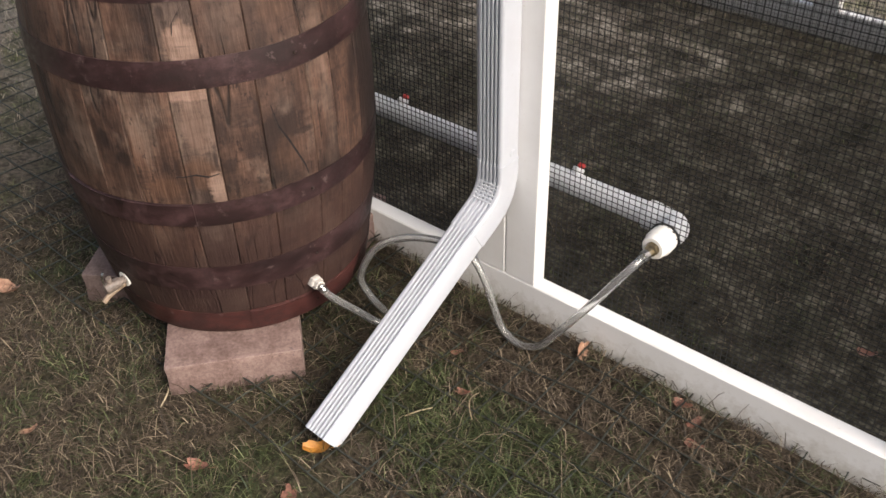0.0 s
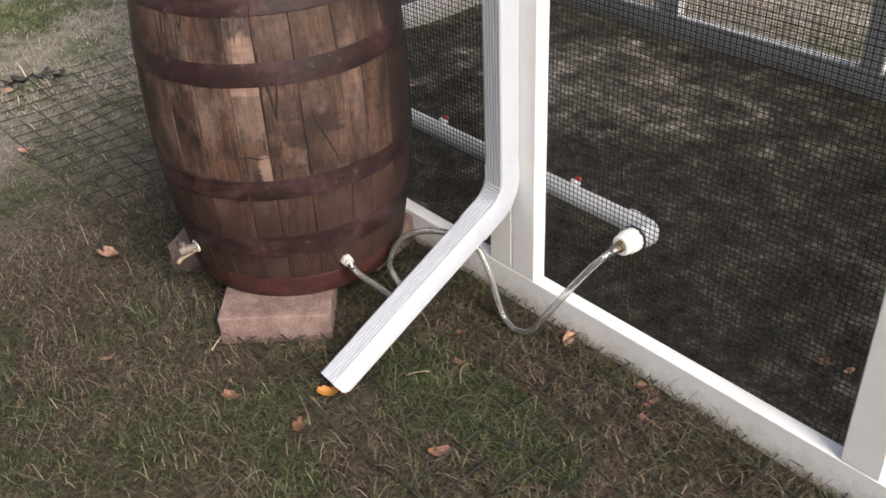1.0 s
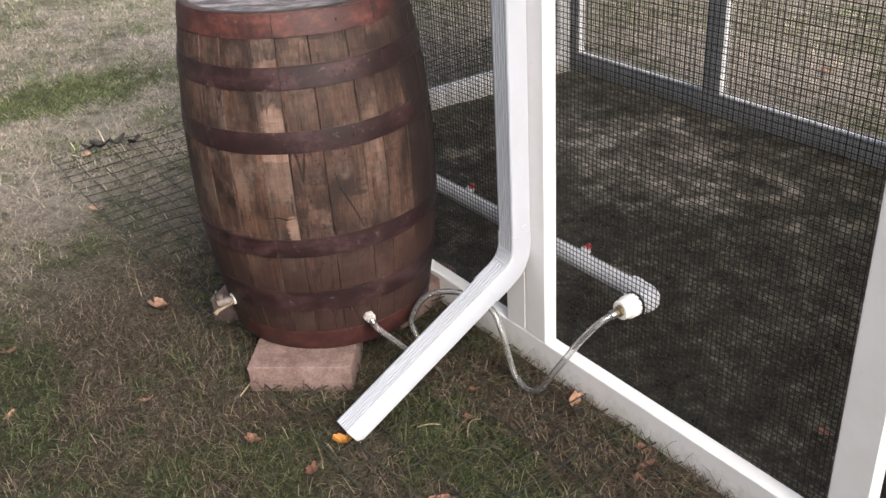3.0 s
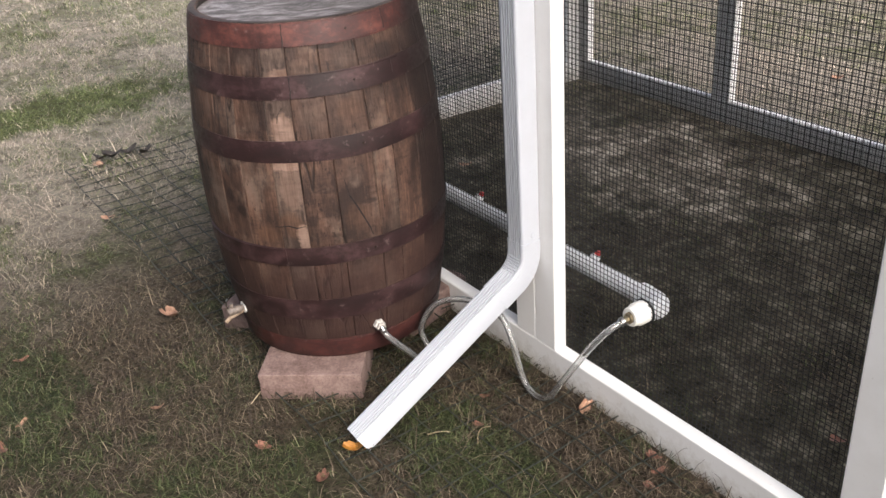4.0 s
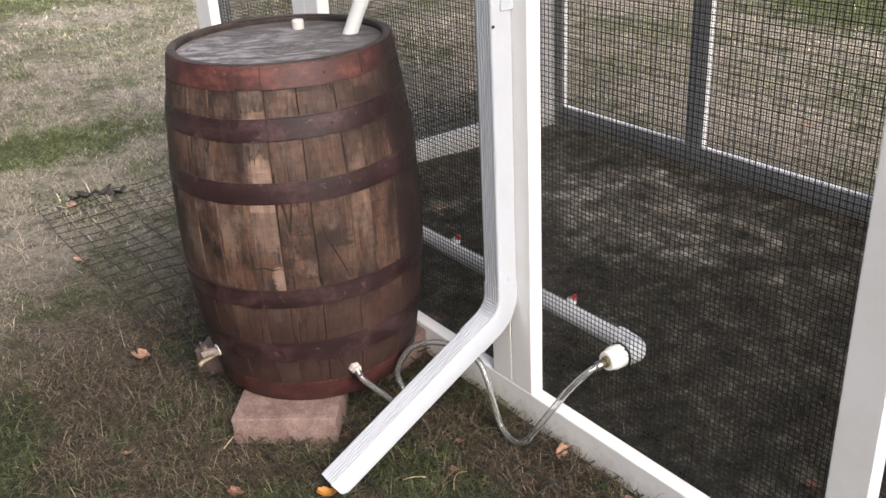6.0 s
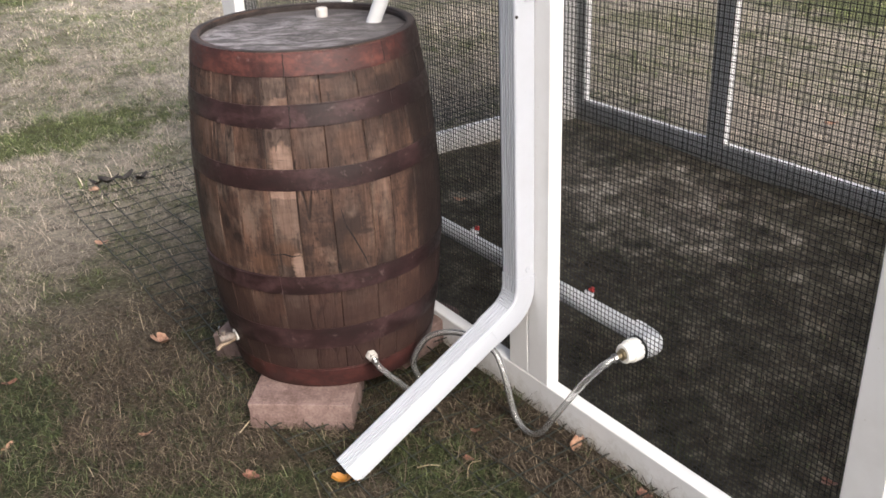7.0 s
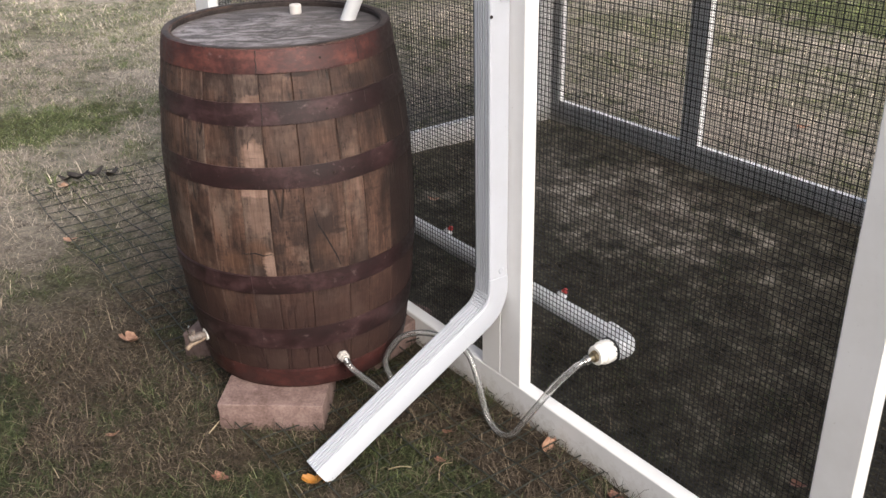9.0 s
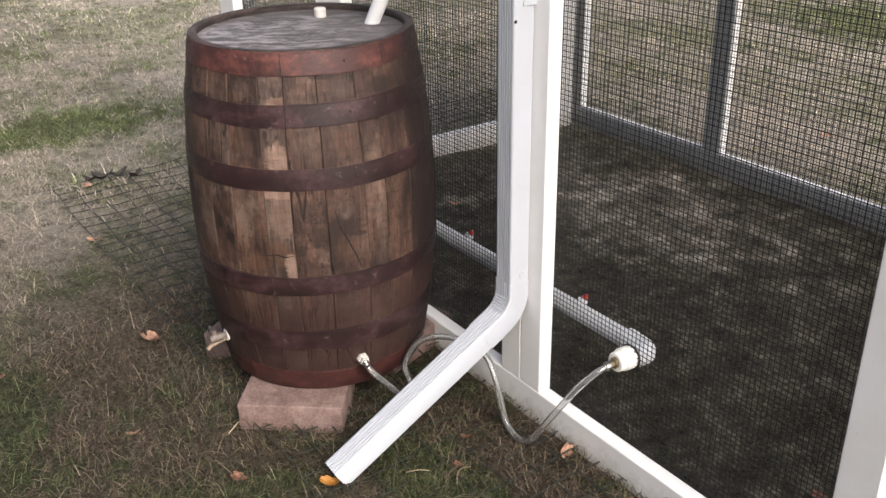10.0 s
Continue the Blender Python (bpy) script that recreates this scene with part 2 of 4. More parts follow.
IRON_DARK = blotchy("dark_rivet_steel", (0.02, 0.014, 0.012), (0.06, 0.04, 0.035), 80, 0.5, 0.5)


def head_material():
    m, t, p = material("silvered_oak_head")
    co = coords(t)
    warp = node(t, "ShaderNodeTexNoise", {"Vector": co, "Scale": 7.0, "Detail": 3.0}).outputs["Color"]
    warp = node(t, "ShaderNodeVectorMath", {0: warp, 1: (0.11, 0.11, 0.0)}, operation="MULTIPLY").outputs[0]
    co = node(t, "ShaderNodeVectorMath", {0: co, 1: warp}, operation="ADD").outputs[0]
    grain = noise_tex(t, co, 70, 6, 0.75, (0.14, 1, 1))
    cloud = noise_tex(t, co, 24, 9, 0.82, (0.42, 1, 1))
    broad = noise_tex(t, co, 6, 4, 0.6)
    col = ramp(t, grain, ((0.32, (0.022, 0.018, 0.017)), (0.52, (0.060, 0.051, 0.049)), (0.72, (0.13, 0.115, 0.11))))
    pale = mix(t, 1.0, col, (0.22, 0.21, 0.218, 1), "ADD")
    # silver-pale in the middle; a ring near the rim stays dark
    off = node(t, "ShaderNodeVectorMath", {0: co, 1: (1.0, 1.0, 0.0)}, operation="MULTIPLY").outputs[0]
    off = node(t, "ShaderNodeVectorMath", {0: off}, operation="LENGTH").outputs["Value"]
    off = node(t, "ShaderNodeMath", {0: off, 1: node(t, "ShaderNodeMath", {0: broad, 1: 0.30}, operation="MULTIPLY").outputs[0]}, operation="ADD").outputs[0]
    silver = mix(t, 1.0, ramp(t, cloud, ((0.47, grey(0.0)), (0.60, grey(1)))), ramp(t, off, ((0.34, grey(0.9)), (0.45, grey(0.2)))), "MULTIPLY")
    col = mix(t, silver, col, pale)
    t.links.new(col, p.inputs["Base Color"])
    p.inputs["Roughness"].default_value = 0.6
    bump(t, p, grain, 0.6, 0.0015)
    return m


HEAD = head_material()
RIM = blotchy("dark_worn_rim", (0.014, 0.010, 0.009), (0.050, 0.037, 0.033), 18, 0.7, 0.0, 0.001, 90)


def paint_material(name, base, dirt, amount, rough=0.42, relief=0.0006, stretch=(1, 1, 1), splash=0.0):
    m, t, p = material(name)
    co = position(t)
    big = noise_tex(t, co, 5, 5, 0.65)
    fine = noise_tex(t, co, 55, 4, 0.6, stretch)
    speck = noise_tex(t, co, 140, 2, 0.5)
    col = mix(t, ramp(t, big, ((0.45, grey(0)), (0.8, grey(amount)))), base, dirt)
    col = mix(t, ramp(t, speck, ((0.70, grey(0)), (0.80, grey(0.5)))), col, dirt)
    if splash:
        # mud thrown up by rain: ragged spots over the lowest hand's breadth
        z = node(t, "ShaderNodeSeparateXYZ", {0: co}).outputs["Z"]
        mud = node(t, "ShaderNodeMath", {0: z, 1: node(t, "ShaderNodeMath", {0: noise_tex(t, co, 38, 5, 0.75), 1: 0.16}, operation="MULTIPLY").outputs[0]}, operation="SUBTRACT").outputs[0]
        mud = node(t, "ShaderNodeMath", {0: mud, 1: 0.1}, operation="ADD").outputs[0]
        col = mix(t, ramp(t, mud, ((0.03, grey(splash)), (0.085, grey(0)))), col, (0.30, 0.25, 0.17, 1))
    t.links.new(col, p.inputs["Base Color"])
    t.links.new(ramp(t, fine, ((0.3, grey(rough - 0.08)), (0.7, grey(rough + 0.12)))), p.inputs["Roughness"])
    bump(t, p, mix(t, 0.3, fine, big), 0.5, relief)
    return m


PAINT = paint_material("white_painted_timber", (0.81, 0.802, 0.79, 1), (0.56, 0.53, 0.48, 1), 0.3, 0.5, 0.0012, (0.3, 1, 0.3), 0.4)
ENAMEL = paint_material("white_enamelled_aluminium", (0.44, 0.46, 0.50, 1), (0.34, 0.33, 0.325, 1), 0.25, 0.5, 0.0002)
PVC = paint_material("white_pvc", (0.78, 0.79, 0.80, 1), (0.55, 0.54, 0.52, 1), 0.25, 0.36, 0.0002)
FITTING = paint_material("off_white_plastic_fitting", (0.80, 0.78, 0.73, 1), (0.5, 0.42, 0.32, 1), 0.5, 0.45, 0.0004)
BUNG = paint_material("stained_off_white_plastic", (0.48, 0.455, 0.43, 1), (0.32, 0.29, 0.25, 1), 0.6, 0.5, 0.0004)
WIRE = blotchy("black_coated_wire", (0.004, 0.004, 0.004), (0.010, 0.010, 0.010), 30, 0.6)
APRON = blotchy("weathered_dark_wire", (0.012, 0.014, 0.012), (0.04, 0.045, 0.035), 30, 0.6, 0.2)


def concrete_material(name, tint):
    """Pink-tan cast concrete: aggregate specks, damp clouds, edges chipped to a paler core."""
    m, t, p = material(name)
    co = coords(t)
    big = noise_tex(t, co, 13, 5, 0.65)
    fine = noise_tex(t, co, 130, 4, 0.7)
    col = ramp(t, mix(t, 0.4, big, fine), ((0.38, (0.150, 0.095, 0.082)), (0.50, (0.25, 0.170, 0.148)), (0.62, (0.36, 0.262, 0.235))))
    col = mix(t, ramp(t, noise_tex(t, co, 60, 3, 0.6), ((0.62, grey(0)), (0.70, grey(0.55)))), col, (0.085, 0.058, 0.050, 1))
    sharp = node(t, "ShaderNodeNewGeometry").outputs["Pointiness"]
    ragged = node(t, "ShaderNodeMath", {0: sharp, 1: node(t, "ShaderNodeMath", {0: noise_tex(t, co, 70, 4, 0.7), 1: 0.10}, operation="MULTIPLY").outputs[0]}, operation="ADD").outputs[0]
    col = mix(t, ramp(t, ragged, ((0.585, grey(0)), (0.61, grey(0.8)))), col, (0.47, 0.37, 0.335, 1))
    col = mix(t, 1.0, col, tint, "MULTIPLY")
    t.links.new(col, p.inputs["Base Color"])
    p.inputs["Roughness"].default_value = 0.92
    bump(t, p, mix(t, 0.5, fine, big), 0.9, 0.004)
    return m


CONCRETE = concrete_material("pink_tan_concrete", (0.60, 0.57, 0.56, 1))
CONCRETE_DULL = concrete_material("dull_grey_brown_concrete", (0.44, 0.44, 0.44, 1))
BRASS = blotchy("dull_brass", (0.32, 0.26, 0.17), (0.50, 0.43, 0.30), 60, 0.38, 1.0)
CHROME = blotchy("bright_chrome", (0.62, 0.62, 0.62), (0.8, 0.8, 0.8), 60, 0.14, 1.0)
RED = blotchy("red_plastic", (0.42, 0.03, 0.03), (0.58, 0.06, 0.05), 90, 0.4)
STEEL = blotchy("grey_steel_clamp", (0.30, 0.29, 0.28), (0.5, 0.49, 0.48), 80, 0.3, 1.0)


ROOFING = blotchy("grey_roof_sheet", (0.30, 0.30, 0.29), (0.42, 0.42, 0.41), 4, 0.5)
SHADE_WALL = blotchy("plain_wall_grey", (0.16, 0.155, 0.15), (0.22, 0.215, 0.21), 3, 0.7)
TAN = blotchy("tan_plastic", (0.16, 0.115, 0.075), (0.26, 0.19, 0.13), 60, 0.55)
TAP = blotchy("dull_tap_plastic", (0.075, 0.058, 0.048), (0.15, 0.12, 0.10), 60, 0.55)
RUBBER = blotchy("black_rubber_ring", (0.015, 0.015, 0.015), (0.03, 0.03, 0.03), 90, 0.6)


def hose_material():
    m, t, p = material("clear_vinyl_hose")
    co = position(t)
    haze = noise_tex(t, co, 60, 3)
    t.links.new(ramp(t, haze, ((0.3, (0.86, 0.86, 0.85)), (0.7, (0.96, 0.96, 0.96)))), p.inputs["Base Color"])
    p.inputs["Roughness"].default_value, p.inputs["IOR"].default_value = 0.06, 1.46
    p.inputs["Transmission Weight"].default_value = 0.94
    return m


HOSE = hose_material()


def patch(tree, pos, x, y, rx, ry):
    """1 in the middle of an oval of the plan, 0 outside it, with a frayed edge."""
    s = node(tree, "ShaderNodeVectorMath", {0: pos, 1: (-x, -y, 0)}, operation="ADD").outputs[0]
    s = node(tree, "ShaderNodeVectorMath", {0: s, 1: (1 / rx, 1 / ry, 0)}, operation="MULTIPLY").outputs[0]
    d = node(tree, "ShaderNodeVectorMath", {0: s}, operation="LENGTH").outputs["Value"]
    fr = node(tree, "ShaderNodeMath", {0: noise_tex(tree, pos, 5, 4, 0.7), 1: 1.1}, operation="MULTIPLY").outputs[0]
    d = node(tree, "ShaderNodeMath", {0: d, 1: fr}, operation="ADD").outputs[0]
    return ramp(tree, d, ((0.85, grey(1)), (1.5, grey(0))))


def dryness(tree, pos):
    """0 green to 1 dry over the lawn."""
    n = mix(tree, 0.45, noise_tex(tree, pos, 1.5, 5, 0.65), noise_tex(tree, pos, 11, 4, 0.65))
    d = ramp(tree, n, ((0.38, grey(0.05)), (0.56, grey(1.0))))
    d = mix(tree, patch(tree, pos, -3.5, -0.5, 0.75, 1.9), d, (0.0, 0.0, 0.0, 1))
    d = mix(tree, patch(tree, pos, -8.2, 0.2, 1.8, 3.0), d, (0.1, 0.1, 0.1, 1))
    d = mix(tree, patch(tree, pos, -5.8, 0.6, 1.2, 1.6), d, (0.5, 0.5, 0.5, 1))
    d = mix(tree, patch(tree, pos, -1.9, 5.2, 3.2, 1.9), d, (0.05, 0.05, 0.05, 1))
    d = mix(tree, patch(tree, pos, -1.15, -0.85, 0.75, 0.55), d, (0.92, 0.92, 0.92, 1))
    d = mix(tree, patch(tree, pos, 0.18, -0.42, 0.85, 0.36), d, (0.06, 0.06, 0.06, 1))
    d = mix(tree, patch(tree, pos, -0.02, -0.80, 0.55, 0.16), d, (0.12, 0.12, 0.12, 1))
    d = mix(tree, patch(tree, pos, -0.90, -1.25, 0.9, 0.36), d, (0.1, 0.1, 0.1, 1))
    d = mix(tree, patch(tree, pos, -2.7, 1.3, 1.0, 1.3), d, (0.9, 0.9, 0.9, 1))
    d = mix(tree, patch(tree, pos, -2.1, -0.85, 0.7, 0.45), d, (1, 1, 1, 1))
    d = mix(tree, patch(tree, pos, -1.3, 2.5, 2.0, 0.9), d, (1, 1, 1, 1))
    d = mix(tree, patch(tree, pos, -3.0, 3.7, 1.3, 0.8), d, (0.3, 0.3, 0.3, 1))
    return d


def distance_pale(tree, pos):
    """Where the lawn is thin, bleached and painted brighter for the stronger light: past the barrel and behind the run,
    with a frayed border.
    """
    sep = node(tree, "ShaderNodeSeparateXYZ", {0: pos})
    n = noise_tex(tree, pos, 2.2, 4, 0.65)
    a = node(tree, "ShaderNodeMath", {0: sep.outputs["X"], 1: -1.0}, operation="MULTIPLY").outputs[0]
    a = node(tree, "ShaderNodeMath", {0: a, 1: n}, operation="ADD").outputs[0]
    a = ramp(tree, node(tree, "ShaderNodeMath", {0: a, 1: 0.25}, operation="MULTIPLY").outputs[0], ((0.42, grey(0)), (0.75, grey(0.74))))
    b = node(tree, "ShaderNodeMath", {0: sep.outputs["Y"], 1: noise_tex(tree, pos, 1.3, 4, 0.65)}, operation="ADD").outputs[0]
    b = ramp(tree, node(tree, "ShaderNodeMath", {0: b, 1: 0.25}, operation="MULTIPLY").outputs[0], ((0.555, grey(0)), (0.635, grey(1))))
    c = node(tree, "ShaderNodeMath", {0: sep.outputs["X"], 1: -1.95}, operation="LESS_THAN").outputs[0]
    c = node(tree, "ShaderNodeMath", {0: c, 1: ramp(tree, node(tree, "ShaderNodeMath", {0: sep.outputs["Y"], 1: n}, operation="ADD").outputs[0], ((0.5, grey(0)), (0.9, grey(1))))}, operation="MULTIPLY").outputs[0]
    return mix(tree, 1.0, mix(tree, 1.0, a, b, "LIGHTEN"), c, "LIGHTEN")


def ground_material():
    m, t, p = material("thatch_and_soil")
    pos = position(t)
    dry = dryness(t, pos)
    fine = noise_tex(t, pos, 75, 5, 0.7)
    clump = noise_tex(t, pos, 16, 4, 0.65)
    green = ramp(t, fine, ((0.34, (0.009, 0.010, 0.005)), (0.55, (0.034, 0.036, 0.017)), (0.75, (0.070, 0.070, 0.037))))
    straw = ramp(t, fine, ((0.34, (0.011, 0.0085, 0.006)), (0.52, (0.056, 0.043, 0.030)), (0.74, (0.125, 0.102, 0.072))))
    # past the barrel and behind the run, brighter light is put into both colours
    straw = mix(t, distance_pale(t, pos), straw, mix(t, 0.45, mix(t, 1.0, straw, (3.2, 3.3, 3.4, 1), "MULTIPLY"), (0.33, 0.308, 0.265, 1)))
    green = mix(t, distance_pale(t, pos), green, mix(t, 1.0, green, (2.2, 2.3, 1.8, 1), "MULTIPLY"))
    col = mix(t, dry, green, straw)
    col = mix(t, ramp(t, clump, ((0.50, grey(0)), (0.66, grey(0.6)))), col, (0.018, 0.014, 0.010, 1))
    # worn, darker earth under the roof
    sep = node(t, "ShaderNodeSeparateXYZ", {0: pos})
    inside = node(t, "ShaderNodeMath", {0: sep.outputs["Y"], 1: 0.0}, operation="GREATER_THAN").outputs[0]
    inside = node(t, "ShaderNodeMath", {0: inside, 1: node(t, "ShaderNodeMath", {0: sep.outputs["Y"], 1: 1.8}, operation="LESS_THAN").outputs[0]}, operation="MULTIPLY").outputs[0]
    inside = node(t, "ShaderNodeMath", {0: inside, 1: node(t, "ShaderNodeMath", {0: sep.outputs["X"], 1: -1.9}, operation="GREATER_THAN").outputs[0]}, operation="MULTIPLY").outputs[0]
    inside = node(t, "ShaderNodeMath", {0: inside, 1: node(t, "ShaderNodeMath", {0: sep.outputs["X"], 1: 1.885}, operation="LESS_THAN").outputs[0]}, operation="MULTIPLY").outputs[0]
    soil = ramp(t, mix(t, 0.4, mix(t, 0.5, fine, clump), noise_tex(t, pos, 6, 4, 0.65)), ((0.41, (0.013, 0.011, 0.009)), (0.52, (0.088, 0.077, 0.063)), (0.61, (0.30, 0.27, 0.235))))
    # the paler oval paints in light that reaches the run's back left
    soil = mix(t, patch(t, pos, -0.9, 1.25, 1.5, 0.95), mix(t, 1.0, soil, (0.75, 0.77, 0.70, 1), "MULTIPLY"), mix(t, 1.0, soil, (2.1, 2.1, 2.03, 1), "MULTIPLY"))
    col = mix(t, node(t, "ShaderNodeMath", {0: inside, 1: 0.8}, operation="MULTIPLY").outputs[0], col, soil)
    t.links.new(col, p.inputs["Base Color"])
    p.inputs["Roughness"].default_value = 0.95
    p.inputs["Specular IOR Level"].default_value = 0.15
    bump(t, p, mix(t, 0.5, fine, clump), 1.0, 0.012)
    return m


GROUND = ground_material()


def blade_material(name, live):
    m, t, p = material(name)
    pos = position(t)
    rnd = node(t, "ShaderNodeNewGeometry").outputs["Random Per Island"]
    dry = dryness(t, pos)
    green = ramp(t, rnd, ((0.0, (0.011, 0.017, 0.006)), (0.4, (0.030, 0.040, 0.014)), (0.75, (0.062, 0.076, 0.028)), (1.0, (0.125, 0.135, 0.062))))
    straw = ramp(t, rnd, ((0.0, (0.018, 0.013, 0.009)), (0.45, (0.052, 0.038, 0.026)), (0.80, (0.098, 0.074, 0.050)), (1.0, (0.23, 0.185, 0.127))))
    # blades on the far lawn carry its brighter light in their colour
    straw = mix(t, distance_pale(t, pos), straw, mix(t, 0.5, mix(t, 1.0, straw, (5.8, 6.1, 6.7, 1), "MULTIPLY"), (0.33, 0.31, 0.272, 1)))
    pick = node(t, "ShaderNodeMath", {0: node(t, "ShaderNodeMath", {0: rnd, 1: 17.3}, operation="MULTIPLY").outputs[0]}, operation="FRACT").outputs[0]
    level = node(t, "ShaderNodeMath", {0: dry, 1: live}, operation="ADD").outputs[0]
    isdry = node(t, "ShaderNodeMath", {0: pick, 1: level}, operation="LESS_THAN").outputs[0]
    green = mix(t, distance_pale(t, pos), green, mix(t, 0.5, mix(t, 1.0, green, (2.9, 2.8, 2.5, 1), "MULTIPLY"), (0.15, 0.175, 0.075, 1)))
    t.links.new(mix(t, isdry, green, straw), p.inputs["Base Color"])
    p.inputs["Roughness"].default_value = 0.6
    p.inputs["Specular IOR Level"].default_value = 0.25
    return m


BLADE = blade_material("grass_blades", 0.0)
THATCH = blade_material("dry_thatch_blades", 0.32)


def leaf_material(name, a, b):
    return blotchy(name, a, b, 60, 0.6, 0.0, 0.001, 220, vary=0.25)


LEAF_BROWN = leaf_material("brown_dry_leaf", (0.12, 0.048, 0.032), (0.25, 0.115, 0.075))
LEAF_TAN = leaf_material("tan_dry_leaf", (0.24, 0.118, 0.072), (0.42, 0.25, 0.165))
LEAF_DARK = leaf_material("black_rotting_leaf", (0.012, 0.009, 0.007), (0.045, 0.035, 0.028))
STRAW = leaf_material("pale_straw", (0.22, 0.165, 0.095), (0.36, 0.295, 0.19))
LEAF_GOLD = leaf_material("golden_leaf", (0.30, 0.11, 0.012), (0.50, 0.22, 0.028))


# ---------------------------------------------------------------- building helpers
def part(name, bm, mat, parent=None, label="", smooth=False):
    """Links a bmesh as one mesh object, under a thing or a part."""
    if isinstance(bm, bmesh.types.BMesh):
        bmesh.ops.recalc_face_normals(bm, faces=bm.faces)
        data = bpy.data.meshes.new(name)
        bm.to_mesh(data)
        bm.free()
    else:
        data = bm
    if not data.materials:
        data.materials.append(mat)
    if smooth:
        data.polygons.foreach_set("use_smooth", [True] * len(data.polygons))
        data.set_sharp_from_angle(angle=radians(38))
    ob = new(name, data)
    ob.parent = parent
    if label:
        ob["label"] = label
    return ob


def thing(name, place, label, category, group="", kind="", turn=0.0):
    ob = new(name)
    ob.empty_display_size = 0.05
    ob.matrix_basis = pose(*place, 0, 0, turn)
    return tagged(ob, label, category, group, kind)


def box(lo, hi, bevel=0.003, segments=1):
    bm = bmesh.new()
    bmesh.ops.create_cube(bm, size=1.0)
    for v in bm.verts:
        v.co = Vector([l + (c + 0.5) * (h - l) for c, l, h in zip(v.co, lo, hi)])
    if bevel:
        bmesh.ops.bevel(bm, geom=bm.edges[:], offset=bevel, segments=segments, affect="EDGES", profile=0.6)
    return bm


def lathe(profile, steps=32, axis=None, closed=False):
    """A surface of revolution about z from (r, z) pairs; axis: a matrix that lays it in place."""
    bm = bmesh.new()
    rings = []
    for r, z in profile:
        if r < 1e-6:
            rings.append([bm.verts.new((0, 0, z))])
        else:
            rings.append([bm.verts.new((r * math.cos(a), r * math.sin(a), z)) for a in (2 * math.pi * k / steps for k in range(steps))])
    pairs = list(zip(rings, rings[1:])) + ([(rings[-1], rings[0])] if closed else [])
    for a, b in pairs:
        for k in range(steps):
            q = [a[k % len(a)], a[(k + 1) % len(a)], b[(k + 1) % len(b)], b[k % len(b)]]
            u = list(dict.fromkeys(q))
            if len(u) >= 3:
                bm.faces.new(u)
    if axis is not None:
        bmesh.ops.transform(bm, matrix=axis, verts=bm.verts)
    return bm


def spline(points, per=8):
    """Catmull-Rom through the points."""
    p = [Vector(q) for q in points]
    p = [2 * p[0] - p[1]] + p + [2 * p[-1] - p[-2]]
    out = []
    for a, b, c, d in zip(p, p[1:], p[2:], p[3:]):
        for k in range(per):
            s = k / per
            out.append(0.5 * (2 * b + (c - a) * s + (2 * a - 5 * b + 4 * c - d) * s * s + (3 * b - a - 3 * c + d) * s ** 3))
    out.append(p[-2])
    return out


def sweep(path, outline, side=None, caps=True):
    """Carries an outline of (right, up) pairs, closed, along a path. side: the fixed right-hand direction, or None for a round tube."""
    bm = bmesh.new()
    rings = []
    last = Vector((1, 0, 0))
    for i, q in enumerate(path):
        a, b = path[max(i - 1, 0)], path[min(i + 1, len(path) - 1)]
        d = (b - a).normalized()
        r = (side if side is not None else last)
        r = (r - d * r.dot(d)).normalized()
        last = r
        u = d.cross(r)
        # a mitre keeps the section's width round a bend
        k = 1.0
        if 0 < i < len(path) - 1 and side is not None:
            h = (path[i + 1] - q).normalized().dot(d)
            k = 1.0 / max(h, 0.5)
        rings.append([bm.verts.new(q + r * x + u * (y * k)) for x, y in outline])
    n = len(outline)
    for a, b in zip(rings, rings[1:]):
        for k in range(n):
            bm.faces.new((a[k], a[(k + 1) % n], b[(k + 1) % n], b[k]))
    if caps:
        bm.faces.new(rings[0])
        bm.faces.new(rings[-1])
    return bm


def circle(r, n=12):
    return [(r * math.cos(2 * math.pi * k / n), r * math.sin(2 * math.pi * k / n)) for k in range(n)]


def towards(origin, direction):
    """A matrix that lays the z axis along a direction at a place."""
    return Matrix.Translation(origin) @ Vector(direction).normalized().to_track_quat("Z", "Y").to_matrix().to_4x4()


def ground_height(x, y):
    """The lawn's gentle unevenness."""
    return (0.006 * np.sin(2.1 * x + 0.7) * np.sin(2.7 * y + 1.1) + 0.004 * np.sin(6.3 * x + 2.2 * y) + 0.003 * np.sin(11.0 * y - 5.0 * x + 0.4)
            + 0.0018 * np.sin(23.0 * x + 7.0 * y) * np.sin(19.0 * y + 1.7)) - 0.004


# ---------------------------------------------------------------- ground
def build_ground():
    def axis(lo, hi, step):
        core = list(np.arange(lo, hi + step / 2, step))
        out, far = [], 0.3
        while far < 900:
            out.append(far)
            far *= 1.7
        return np.array([lo - f for f in reversed(out)] + core + [hi + f for f in out])

    xs, ys = axis(-4.2, 2.6, 0.05), axis(-2.4, 3.4, 0.05)
    gx, gy = np.meshgrid(xs, ys)
    gz = ground_height(gx, gy) * np.clip(1.6 - np.hypot(gx, gy) / 12, 0, 1)
    verts = np.stack([gx, gy, gz], -1).reshape(-1, 3)
    w, h = len(xs), len(ys)
    i = np.arange((h - 1) * (w - 1))
    a = (i // (w - 1)) * w + i % (w - 1)
    faces = np.stack([a, a + 1, a + 1 + w, a + w], -1)
    data = bpy.data.meshes.new("ground")
    data.from_pydata(verts.tolist(), [], faces.tolist())
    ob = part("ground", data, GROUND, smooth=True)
    tagged(ob, "short patchy lawn, half green and half dry thatch", "ground", kind="structure")


build_ground()

